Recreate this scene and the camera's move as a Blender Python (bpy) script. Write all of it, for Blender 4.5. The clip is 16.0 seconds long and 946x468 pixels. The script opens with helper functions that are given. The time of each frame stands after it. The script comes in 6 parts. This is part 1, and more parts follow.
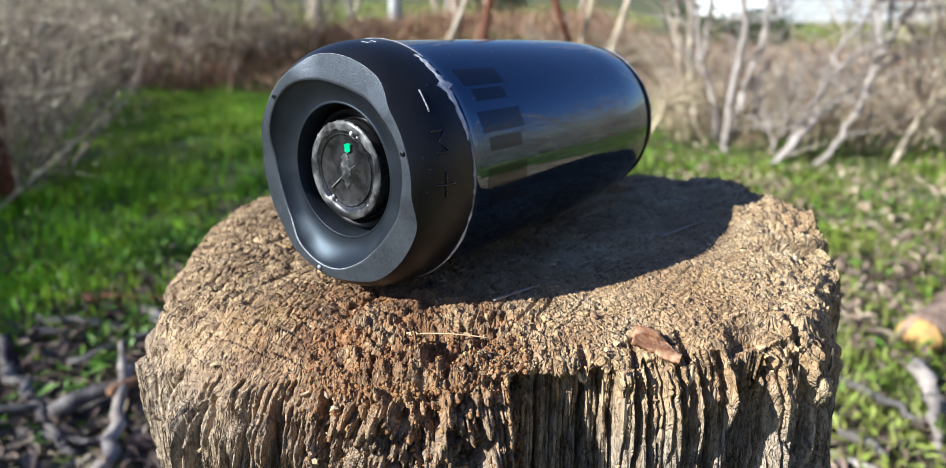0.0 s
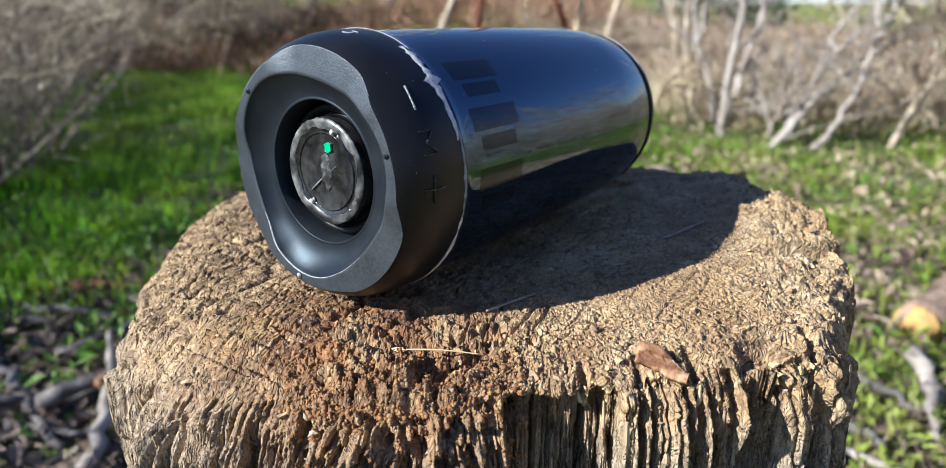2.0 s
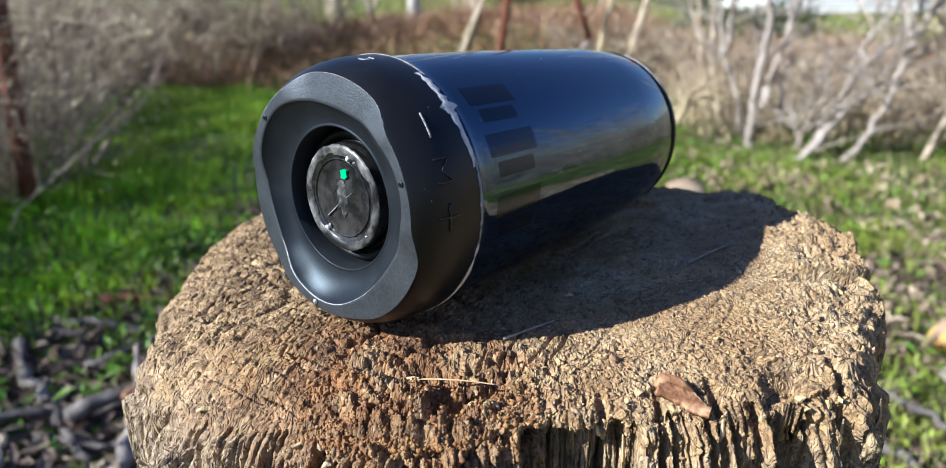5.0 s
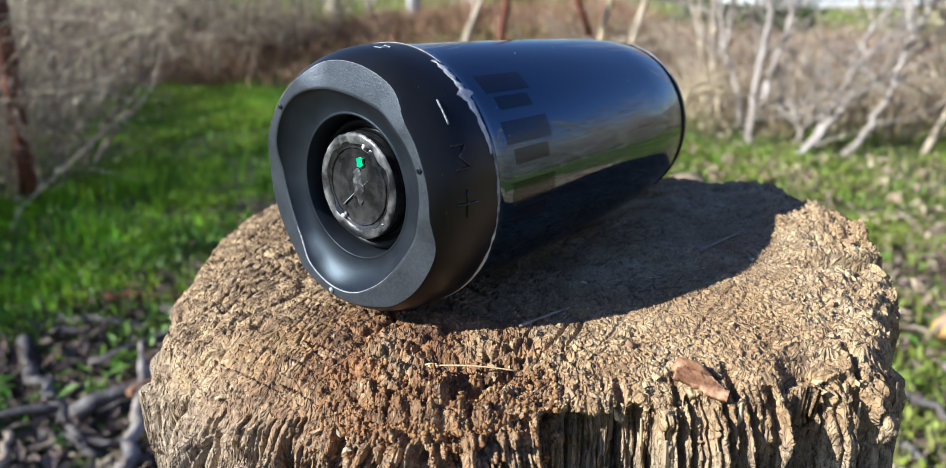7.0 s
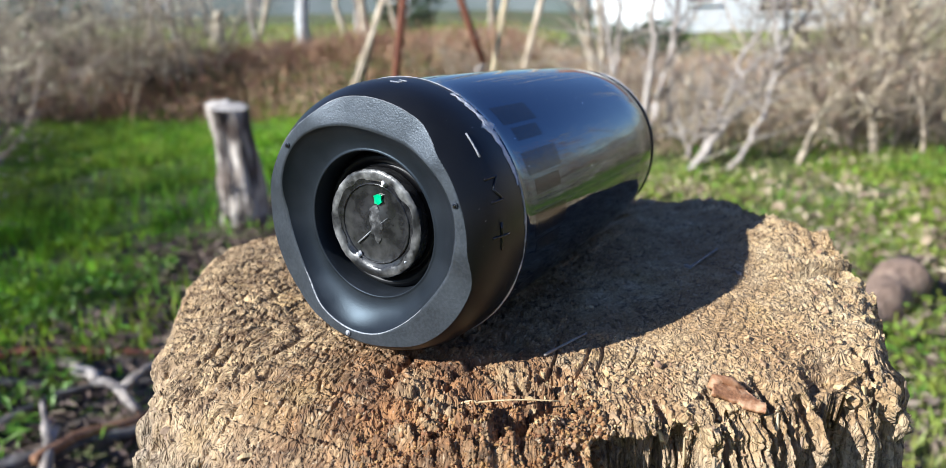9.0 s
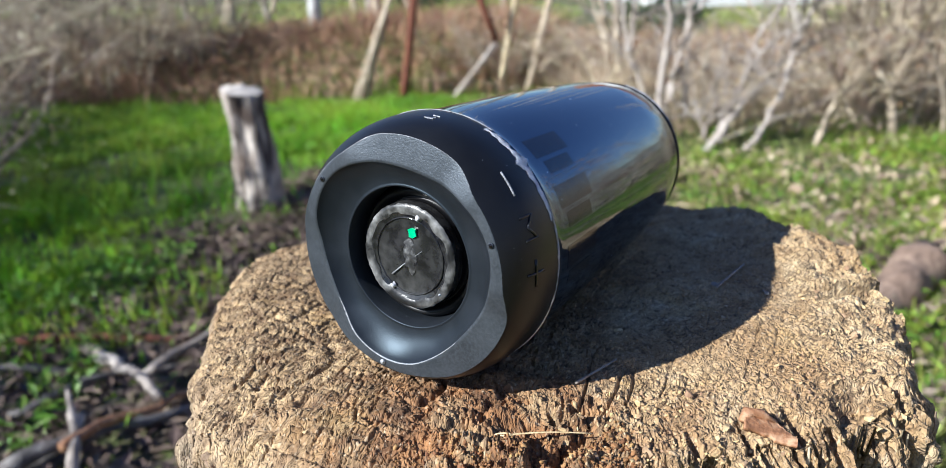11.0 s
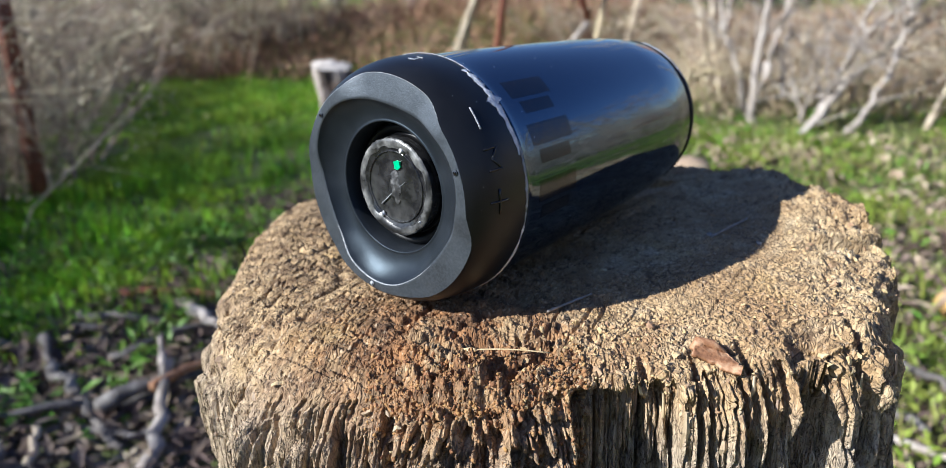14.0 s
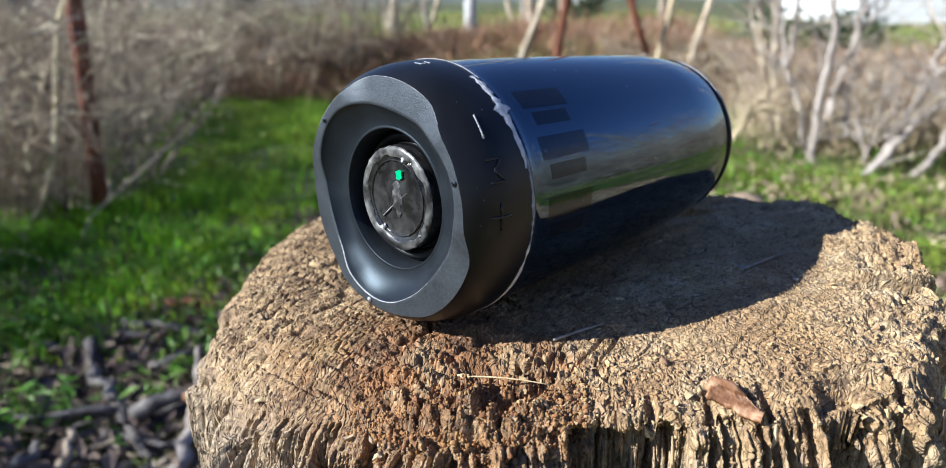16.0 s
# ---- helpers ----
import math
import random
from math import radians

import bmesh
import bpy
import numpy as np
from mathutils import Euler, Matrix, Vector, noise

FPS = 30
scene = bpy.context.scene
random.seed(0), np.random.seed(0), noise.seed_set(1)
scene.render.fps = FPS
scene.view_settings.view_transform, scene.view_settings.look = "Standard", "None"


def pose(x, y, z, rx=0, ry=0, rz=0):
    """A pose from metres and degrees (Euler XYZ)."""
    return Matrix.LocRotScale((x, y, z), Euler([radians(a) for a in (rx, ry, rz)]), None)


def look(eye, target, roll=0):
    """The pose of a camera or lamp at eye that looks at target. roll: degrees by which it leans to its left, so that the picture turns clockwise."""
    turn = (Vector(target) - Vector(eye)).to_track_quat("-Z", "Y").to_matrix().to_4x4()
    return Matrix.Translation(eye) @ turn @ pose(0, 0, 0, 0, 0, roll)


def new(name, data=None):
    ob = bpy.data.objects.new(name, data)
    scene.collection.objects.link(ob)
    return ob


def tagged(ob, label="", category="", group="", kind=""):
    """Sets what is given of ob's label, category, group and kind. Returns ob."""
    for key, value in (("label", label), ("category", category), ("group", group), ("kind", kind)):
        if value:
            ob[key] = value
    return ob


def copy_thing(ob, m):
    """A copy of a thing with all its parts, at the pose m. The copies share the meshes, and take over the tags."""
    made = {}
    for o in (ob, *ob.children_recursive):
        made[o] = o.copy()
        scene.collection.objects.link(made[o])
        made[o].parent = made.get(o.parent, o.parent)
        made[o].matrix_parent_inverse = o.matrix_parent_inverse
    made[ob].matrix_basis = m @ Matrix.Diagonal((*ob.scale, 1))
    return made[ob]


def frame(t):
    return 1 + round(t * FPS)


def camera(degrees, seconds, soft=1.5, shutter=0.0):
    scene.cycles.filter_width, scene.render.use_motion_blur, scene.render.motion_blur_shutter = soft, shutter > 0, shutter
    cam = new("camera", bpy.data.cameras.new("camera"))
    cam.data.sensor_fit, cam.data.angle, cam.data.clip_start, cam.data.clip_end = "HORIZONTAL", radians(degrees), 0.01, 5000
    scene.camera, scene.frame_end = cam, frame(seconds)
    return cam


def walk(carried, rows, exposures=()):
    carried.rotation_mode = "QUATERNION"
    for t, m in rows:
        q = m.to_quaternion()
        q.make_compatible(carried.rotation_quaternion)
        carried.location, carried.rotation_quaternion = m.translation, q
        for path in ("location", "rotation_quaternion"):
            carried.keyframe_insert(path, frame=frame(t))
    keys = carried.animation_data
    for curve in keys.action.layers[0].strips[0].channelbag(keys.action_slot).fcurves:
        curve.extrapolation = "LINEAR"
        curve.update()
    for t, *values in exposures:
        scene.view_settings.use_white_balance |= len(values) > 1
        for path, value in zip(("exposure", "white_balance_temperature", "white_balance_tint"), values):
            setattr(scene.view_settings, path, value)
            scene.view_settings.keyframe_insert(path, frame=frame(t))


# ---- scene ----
cam = camera(67.0, 16.0, soft=0.58)
cam.data.dof.use_dof, cam.data.dof.focus_distance, cam.data.dof.aperture_fstop = True, 0.268, 9.5
PATH = [
    (0, (0.009, 0.017, 0.756), (-0.03, 1.912, 0.118), 0.1),
    (0.5, (0.005, 0.025, 0.769), (-0.053, 1.922, 0.14), -0.8),
    (1, (0.004, 0.028, 0.764), (-0.046, 1.914, 0.1), -0.2),
    (1.5, (0.012, 0.034, 0.76), (-0.003, 1.915, 0.081), 0.4),
    (2, (0.01, 0.04, 0.758), (-0.014, 1.919, 0.073), 0.2),
    (2.5, (0.009, 0.042, 0.761), (-0.023, 1.925, 0.087), -0.1),
    (3, (0.008, 0.04, 0.762), (-0.029, 1.921, 0.085), -0.3),
    (3.5, (0.007, 0.042, 0.764), (-0.032, 1.922, 0.084), -0.5),
    (4, (0.005, 0.042, 0.761), (-0.052, 1.922, 0.078), -0.4),
    (4.5, (0.011, 0.045, 0.763), (-0.068, 1.938, 0.122), 0.1),
    (4.7, (0.013, 0.045, 0.762), (-0.073, 1.936, 0.115), -0.1),
    (6.8, (0.011, 0.053, 0.764), (-0.07, 1.938, 0.099), -2.1),
    (7, (0.007, 0.043, 0.759), (-0.087, 1.928, 0.098), -0.8),
    (7.5, (0.005, 0.035, 0.754), (-0.041, 1.927, 0.107), -0.6),
    (8, (-0.007, 0.034, 0.757), (0.044, 1.94, 0.156), -1.7),
    (8.5, (-0.031, 0.04, 0.759), (0.119, 1.946, 0.171), -1.0),
    (8.7, (-0.035, 0.045, 0.76), (0.146, 1.947, 0.169), -1.0),
    (10.8, (-0.052, 0.052, 0.779), (0.154, 1.933, 0.132), -1.8),
    (11, (-0.046, 0.052, 0.782), (0.108, 1.935, 0.125), -1.8),
    (11.5, (-0.031, 0.035, 0.777), (-0.033, 1.917, 0.099), -1.3),
    (12, (-0.015, 0.028, 0.777), (-0.046, 1.911, 0.102), -2.0),
    (12.5, (-0.007, 0.022, 0.774), (-0.069, 1.901, 0.092), -2.2),
    (13, (-0.002, 0.022, 0.773), (-0.088, 1.902, 0.098), -2.4),
    (13.5, (-0.002, 0.023, 0.771), (-0.102, 1.898, 0.081), -2.2),
    (14, (-0.003, 0.022, 0.77), (-0.105, 1.894, 0.074), -2.4),
    (14.5, (-0.002, 0.021, 0.772), (-0.116, 1.895, 0.084), -2.0),
    (15, (0.003, 0.025, 0.769), (-0.141, 1.899, 0.086), -2.4),
    (15.5, (0.006, 0.031, 0.762), (-0.19, 1.915, 0.121), -2.0),
    (16, (0.014, 0.04, 0.759), (-0.229, 1.927, 0.142), -1.1),
]
walk(cam, [(t, look(eye, target, roll)) for t, eye, target, roll in PATH], exposures=((0, 0.87, 6100, 8.0), (16, 0.87, 6100, 8.0)))

# ---- world, sun ----
SUN_AZ, SUN_EL = 246.5, 30.7            # degrees, clockwise from +y; above the horizon
world = bpy.data.worlds.new("sky")
scene.world = world
world.use_nodes = True
wn = world.node_tree
sky = wn.nodes.new("ShaderNodeTexSky")
sky.sky_type = "NISHITA"
sky.sun_disc = False
sky.sun_elevation, sky.sun_rotation = radians(SUN_EL), radians(SUN_AZ)
sky.air_density, sky.dust_density, sky.ozone_density = 1.0, 0.2, 2.5
wn.nodes["Background"].inputs["Strength"].default_value = 0.110
deep = wn.nodes.new("ShaderNodeHueSaturation")          # a deep, clear winter blue
deep.inputs["Saturation"].default_value, deep.inputs["Value"].default_value = 1.15, 0.74
deep.inputs["Hue"].default_value = 0.516
wn.links.new(sky.outputs[0], deep.inputs["Color"])
wn.links.new(deep.outputs[0], wn.nodes["Background"].inputs["Color"])
sun = new("sun", bpy.data.lights.new("sun", "SUN"))
sun.data.energy, sun.data.angle, sun.data.color = 5.0, radians(0.5), (1.0, 0.972, 0.925)
sx, sy = math.sin(radians(SUN_AZ)), math.cos(radians(SUN_AZ))
ce, se = math.cos(radians(SUN_EL)), math.sin(radians(SUN_EL))
sun.matrix_world = look((sx * ce * 20, sy * ce * 20, se * 20), (0, 0, 0))


# ---- materials ----
def surface(name, stops, scale=20.0, stretch=(1, 1, 1), rough=0.8, bump=0.3, bump_scale=None, metal=0.0, spec=0.5,
            detail=6.0, second=None, rand=0.0, island=0.0, ior=1.5, coat=0.0, bump_dist=0.002, rough_var=0.1, trans=0.0):
    """A procedural material: colour stops over noise at one scale, darkened or tinted by noise at a second, with relief."""
    m = bpy.data.materials.new(name)
    m.use_nodes = True
    nt = m.node_tree
    b = nt.nodes["Principled BSDF"]
    b.inputs["Metallic"].default_value = metal
    b.inputs["Specular IOR Level"].default_value = spec
    b.inputs["IOR"].default_value = ior
    b.inputs["Coat Weight"].default_value = coat
    tc = nt.nodes.new("ShaderNodeTexCoord")
    mp = nt.nodes.new("ShaderNodeMapping")
    mp.inputs["Scale"].default_value = stretch
    nt.links.new(tc.outputs["Object"], mp.inputs["Vector"])
    n1 = nt.nodes.new("ShaderNodeTexNoise")
    n1.inputs["Scale"].default_value, n1.inputs["Detail"].default_value = scale, detail
    n1.inputs["Roughness"].default_value = 0.62
    nt.links.new(mp.outputs[0], n1.inputs["Vector"])
    ramp = nt.nodes.new("ShaderNodeValToRGB")
    els = ramp.color_ramp.elements
    lo, hi = 0.30, 0.70
    for k, c in enumerate(stops):
        p = lo + (hi - lo) * k / max(1, len(stops) - 1)
        e = els[k] if k < 2 else els.new(p)
        e.position, e.color = p, (*c, 1)
    nt.links.new(n1.outputs["Fac"], ramp.inputs["Fac"])
    col = ramp.outputs["Color"]
    if second:                                  # (scale, colour, amount)
        n2 = nt.nodes.new("ShaderNodeTexNoise")
        n2.inputs["Scale"].default_value, n2.inputs["Detail"].default_value = second[0], 4
        nt.links.new(tc.outputs["Object"], n2.inputs["Vector"])
        r2 = nt.nodes.new("ShaderNodeMapRange")
        r2.inputs["From Min"].default_value, r2.inputs["From Max"].default_value = 0.42, 0.62
        r2.inputs["To Max"].default_value = second[2]
        nt.links.new(n2.outputs["Fac"], r2.inputs["Value"])
        mx = nt.nodes.new("ShaderNodeMix")
        mx.data_type = "RGBA"
        nt.links.new(r2.outputs[0], mx.inputs["Factor"])
        nt.links.new(col, mx.inputs["A"])
        mx.inputs["B"].default_value = (*second[1], 1)
        col = mx.outputs["Result"]
    if rand or island:
        src = nt.nodes.new("ShaderNodeObjectInfo" if rand else "ShaderNodeNewGeometry")
        hs = nt.nodes.new("ShaderNodeHueSaturation")
        r3 = nt.nodes.new("ShaderNodeMapRange")
        a = rand or island
        r3.inputs["To Min"].default_value, r3.inputs["To Max"].default_value = 1 - a, 1 + a
        nt.links.new(src.outputs["Random" if rand else "Random Per Island"], r3.inputs["Value"])
        nt.links.new(r3.outputs[0], hs.inputs["Value"])
        r4 = nt.nodes.new("ShaderNodeMapRange")
        r4.inputs["To Min"].default_value, r4.inputs["To Max"].default_value = 0.5 - a * 0.06, 0.5 + a * 0.06
        nt.links.new(src.outputs["Random" if rand else "Random Per Island"], r4.inputs["Value"])
        nt.links.new(r4.outputs[0], hs.inputs["Hue"])
        nt.links.new(col, hs.inputs["Color"])
        col = hs.outputs["Color"]
    nt.links.new(col, b.inputs["Base Color"])
    rr = nt.nodes.new("ShaderNodeMapRange")
    rr.inputs["To Min"].default_value, rr.inputs["To Max"].default_value = max(0.02, rough - rough_var), min(1, rough + rough_var)
    nt.links.new(n1.outputs["Fac"], rr.inputs["Value"])
    nt.links.new(rr.outputs[0], b.inputs["Roughness"])
    if bump:
        n3 = nt.nodes.new("ShaderNodeTexNoise")
        n3.inputs["Scale"].default_value, n3.inputs["Detail"].default_value = bump_scale or scale * 3, 5
        nt.links.new(mp.outputs[0], n3.inputs["Vector"])
        bp = nt.nodes.new("ShaderNodeBump")
        bp.inputs["Strength"].default_value, bp.inputs["Distance"].default_value = bump, bump_dist
        nt.links.new(n3.outputs["Fac"], bp.inputs["Height"])
        nt.links.new(bp.outputs[0], b.inputs["Normal"])
    if trans:
        tr = nt.nodes.new("ShaderNodeBsdfTranslucent")
        nt.links.new(col, tr.inputs["Color"])
        ms = nt.nodes.new("ShaderNodeMixShader")
        ms.inputs["Fac"].default_value = trans
        nt.links.new(b.outputs[0], ms.inputs[1])
        nt.links.new(tr.outputs[0], ms.inputs[2])
        nt.links.new(ms.outputs[0], nt.nodes["Material Output"].inputs["Surface"])
    return m


M_GROUND = surface("soil_and_moss", [(0.05, 0.035, 0.022), (0.11, 0.08, 0.045), (0.10, 0.13, 0.03), (0.16, 0.13, 0.08)], 9, rough=0.95,
                   bump=0.8, bump_scale=60, bump_dist=0.01, second=(0.9, (0.07, 0.11, 0.022), 0.7))
M_GRASS = surface("grass_blade", [(0.09, 0.25, 0.013), (0.25, 0.50, 0.03), (0.42, 0.60, 0.05)], 1.6, rough=0.55, bump=0, second=(0.8, (0.30, 0.33, 0.06), 0.6),
                  island=0.45, trans=0.45)
M_GRASSDRY = surface("yellowing_grass_blade", [(0.13, 0.21, 0.03), (0.29, 0.37, 0.06), (0.46, 0.45, 0.15)], 1.8, rough=0.6, bump=0, second=(1.1, (0.40, 0.33, 0.17), 0.6),
                     island=0.35, trans=0.35)
M_WEED = surface("weed_leaf", [(0.07, 0.18, 0.016), (0.22, 0.36, 0.04)], 3, rough=0.5, bump=0, island=0.4, trans=0.3)
M_CLOVER = surface("low_weed_leaf", [(0.13, 0.21, 0.025), (0.28, 0.37, 0.05), (0.46, 0.49, 0.11)], 3, rough=0.5, bump=0, island=0.4, trans=0.35)
M_LITTER = surface("dead_leaf", [(0.05, 0.034, 0.025), (0.145, 0.10, 0.075), (0.32, 0.25, 0.19)], 5, rough=0.85, bump=0.2, island=0.5)
M_DEADPALE = surface("pale_dead_leaf", [(0.17, 0.11, 0.075), (0.36, 0.26, 0.18), (0.58, 0.47, 0.35)], 5, rough=0.85, bump=0, island=0.4)
M_BRACKEN = surface("dry_bracken", [(0.17, 0.085, 0.050), (0.34, 0.185, 0.115), (0.49, 0.34, 0.23)], 2.5, rough=0.9, bump=0, island=0.4)
M_DRYLEAF = surface("dry_seed_heads", [(0.21, 0.155, 0.105), (0.42, 0.34, 0.255), (0.72, 0.62, 0.49)], 4, rough=0.9, bump=0, island=0.75, trans=0.3)
M_TAN = surface("dry_grass", [(0.40, 0.31, 0.19), (0.62, 0.51, 0.34)], 3, rough=0.85, bump=0, island=0.35)
M_TWIG = surface("dry_twig", [(0.19, 0.140, 0.10), (0.37, 0.295, 0.22), (0.64, 0.545, 0.43)], 14, rough=0.9, bump=0.3, island=0.7)
M_TWIGTAN = surface("tan_twig", [(0.34, 0.255, 0.18), (0.52, 0.42, 0.31), (0.68, 0.58, 0.46)], 14, rough=0.9, bump=0.3, island=0.35)
M_PALEBARK = surface("pale_bark", [(0.22, 0.18, 0.15), (0.38, 0.33, 0.29), (0.52, 0.47, 0.42)], 25, (1, 1, 0.25), rough=0.85, bump=0.6, bump_dist=0.004, second=(6, (0.16, 0.12, 0.09), 0.5))
M_STICK = surface("weathered_stick", [(0.06, 0.053, 0.05), (0.13, 0.118, 0.112), (0.27, 0.25, 0.235)], 40, (1, 1, 0.3), rough=0.8, bump=0.6, second=(9, (0.10, 0.075, 0.06), 0.5), rand=0.2)
M_RUST = surface("rusted_steel", [(0.07, 0.025, 0.015), (0.17, 0.055, 0.03), (0.24, 0.09, 0.045)], 30, rough=0.75, bump=0.4, metal=0.2)
M_STAKE = surface("stake_bark", [(0.025, 0.021, 0.020), (0.10, 0.082, 0.072), (0.46, 0.40, 0.35), (0.66, 0.60, 0.54)], 26, (1, 1, 0.28), rough=0.9, bump=0.9, bump_dist=0.006, detail=2, second=(9, (0.10, 0.06, 0.042), 0.6))
M_STAKETOP = surface("stake_sawn_top", [(0.42, 0.37, 0.32), (0.66, 0.60, 0.53)], 40, rough=0.9, bump=0.5)
M_LOGBARK = surface("log_bark", [(0.10, 0.066, 0.048), (0.26, 0.175, 0.125), (0.40, 0.29, 0.21)], 35, (1, 1, 0.4), rough=0.9, bump=0.9, bump_dist=0.005)
M_LOGEND = surface("fresh_sawn_end", [(0.26, 0.13, 0.06), (0.52, 0.31, 0.10), (0.62, 0.42, 0.17)], 28, rough=0.8, bump=0.3)
M_WHITEWALL = surface("white_render", [(0.74, 0.74, 0.73), (0.82, 0.82, 0.81)], 1.2, rough=0.9, bump=0.2)
M_ROOF = surface("roof_tile", [(0.25, 0.10, 0.06), (0.36, 0.16, 0.09)], 3, rough=0.85, bump=0.4)
M_PANE = surface("dark_window_glass", [(0.015, 0.018, 0.02), (0.03, 0.03, 0.035)], 2, rough=0.08, bump=0, rough_var=0.03)
M_FRAME = surface("brown_window_frame", [(0.12, 0.07, 0.04), (0.2, 0.12, 0.07)], 6, rough=0.6, bump=0.1)
# distance haze is mixed into this colour as a pale grey-green
M_HILL = surface("hazy_woods", [(0.10, 0.13, 0.11), (0.20, 0.22, 0.22)], 0.08, rough=1.0, bump=0)
M_WHITEBARK = surface("whitewashed_bark", [(0.36, 0.36, 0.35), (0.58, 0.58, 0.57)], 12, rough=0.9, bump=0.4, second=(4, (0.3, 0.28, 0.25), 0.5))
M_EVER = surface("evergreen_leaf", [(0.03, 0.055, 0.02), (0.07, 0.10, 0.04)], 2, rough=0.6, bump=0, island=0.4, trans=0.2)

M_BODY = surface("glossy_black_lacquer", [(0.003, 0.005, 0.011), (0.005, 0.008, 0.017)], 14, rough=0.05, bump=0.02, bump_scale=60, ior=2.0, rough_var=0.015, bump_dist=0.0005)
# tints the reflections blue, in place of a deeper blue sky
M_BODY.node_tree.nodes["Principled BSDF"].inputs["Specular Tint"].default_value = (0.38, 0.66, 1.0, 1)
M_LOGO = surface("logo_print", [(0.006, 0.006, 0.008), (0.012, 0.011, 0.013)], 60, rough=0.10, bump=0.03, ior=1.46)
# same blue put into the print's reflections
M_LOGO.node_tree.nodes["Principled BSDF"].inputs["Specular Tint"].default_value = (0.42, 0.67, 1.0, 1)
M_CAP = surface("satin_black_plastic", [(0.006, 0.0065, 0.008), (0.011, 0.012, 0.014)], 50, spec=0.3, rough=0.36, bump=0.10, bump_scale=1800, bump_dist=0.0002, rough_var=0.06)
M_FACE = surface("textured_charcoal_plastic", [(0.030, 0.034, 0.040), (0.053, 0.060, 0.069)], 90, spec=0.55, rough=0.42, bump=0.4, bump_scale=1700, bump_dist=0.0003, metal=0.25, second=(900, (0.085, 0.096, 0.112), 0.30))
M_FACE.node_tree.nodes["Principled BSDF"].inputs["Specular Tint"].default_value = (0.76, 0.88, 1.0, 1)
M_BOWL = surface("moulded_charcoal_plastic", [(0.009, 0.011, 0.014), (0.018, 0.021, 0.026)], 60, spec=0.30, rough=0.38, bump=0.22, bump_scale=2000, bump_dist=0.0002, metal=0.05)
M_BOWL.node_tree.nodes["Principled BSDF"].inputs["Specular Tint"].default_value = (0.62, 0.82, 1.0, 1)
M_RUBBER = surface("black_rubber", [(0.004, 0.004, 0.005), (0.008, 0.008, 0.009)], 40, spec=0.25, rough=0.4, bump=0.1)
M_DISC = surface("scratched_black_disc", [(0.004, 0.004, 0.005), (0.012, 0.012, 0.013), (0.04, 0.04, 0.04)], 90, rough=0.16, bump=0.25, bump_scale=160, bump_dist=0.0005, second=(240, (0.12, 0.12, 0.12), 0.14), spec=0.5)
M_GLUE = surface("dried_clear_glue", [(0.012, 0.012, 0.012), (0.06, 0.06, 0.06), (0.17, 0.17, 0.165), (0.33, 0.33, 0.32)], 150, (1, 1, 1), rough=0.30, bump=0.5, bump_scale=320, bump_dist=0.0005, second=(85, (0.010, 0.010, 0.011), 1.0))
M_SMEAR = surface("chalky_smear", [(0.008, 0.008, 0.009), (0.035, 0.035, 0.036), (0.15, 0.15, 0.15)], 420, rough=0.4, bump=0.6, bump_scale=500, bump_dist=0.0005)
M_WORN = surface("worn_plastic_edge", [(0.13, 0.14, 0.155), (0.40, 0.41, 0.43)], 300, rough=0.5, bump=0.4)
M_SCUFF = surface("white_scuff", [(0.34, 0.35, 0.38), (0.80, 0.81, 0.83)], 420, rough=0.6, bump=0.6, bump_dist=0.0005)
M_GREEN = surface("green_foil", [(0.0, 0.32, 0.13), (0.01, 0.5, 0.22)], 200, rough=0.3, bump=0.1)
M_ICON = surface("engraved_gloss_black", [(0.004, 0.004, 0.005), (0.008, 0.008, 0.01)], 50, rough=0.12, bump=0)
M_CHIPBARK = surface("red_bark_flake", [(0.14, 0.058, 0.026), (0.31, 0.145, 0.068), (0.54, 0.34, 0.20)], 190, (1, 1, 0.4), rough=0.6, bump=0.6, bump_dist=0.001)
M_STRAW = surface("dry_straw", [(0.50, 0.36, 0.18), (0.68, 0.52, 0.30)], 200, rough=0.6, bump=0.3)
M_GREYTWIG = surface("grey_twig", [(0.20, 0.17, 0.14), (0.40, 0.35, 0.30)], 200, rough=0.8, bump=0.4)
M_ROTCRUMB = surface("rotten_wood_crumb", [(0.13, 0.055, 0.020), (0.30, 0.150, 0.060), (0.46, 0.28, 0.125)], 140, rough=0.95, bump=0.9, bump_scale=900, bump_dist=0.0008, island=0.22)
M_CRUMB = surface("wood_crumb", [(0.34, 0.21, 0.10), (0.55, 0.40, 0.23)], 200, rough=0.9, bump=0.4, island=0.3)

M_SPLINTER = surface("wood_splinter", [(0.20, 0.13, 0.075), (0.44, 0.33, 0.21), (0.64, 0.53, 0.37)], 130, (1, 1, 0.08), rough=0.9, bump=0.6, island=0.35)


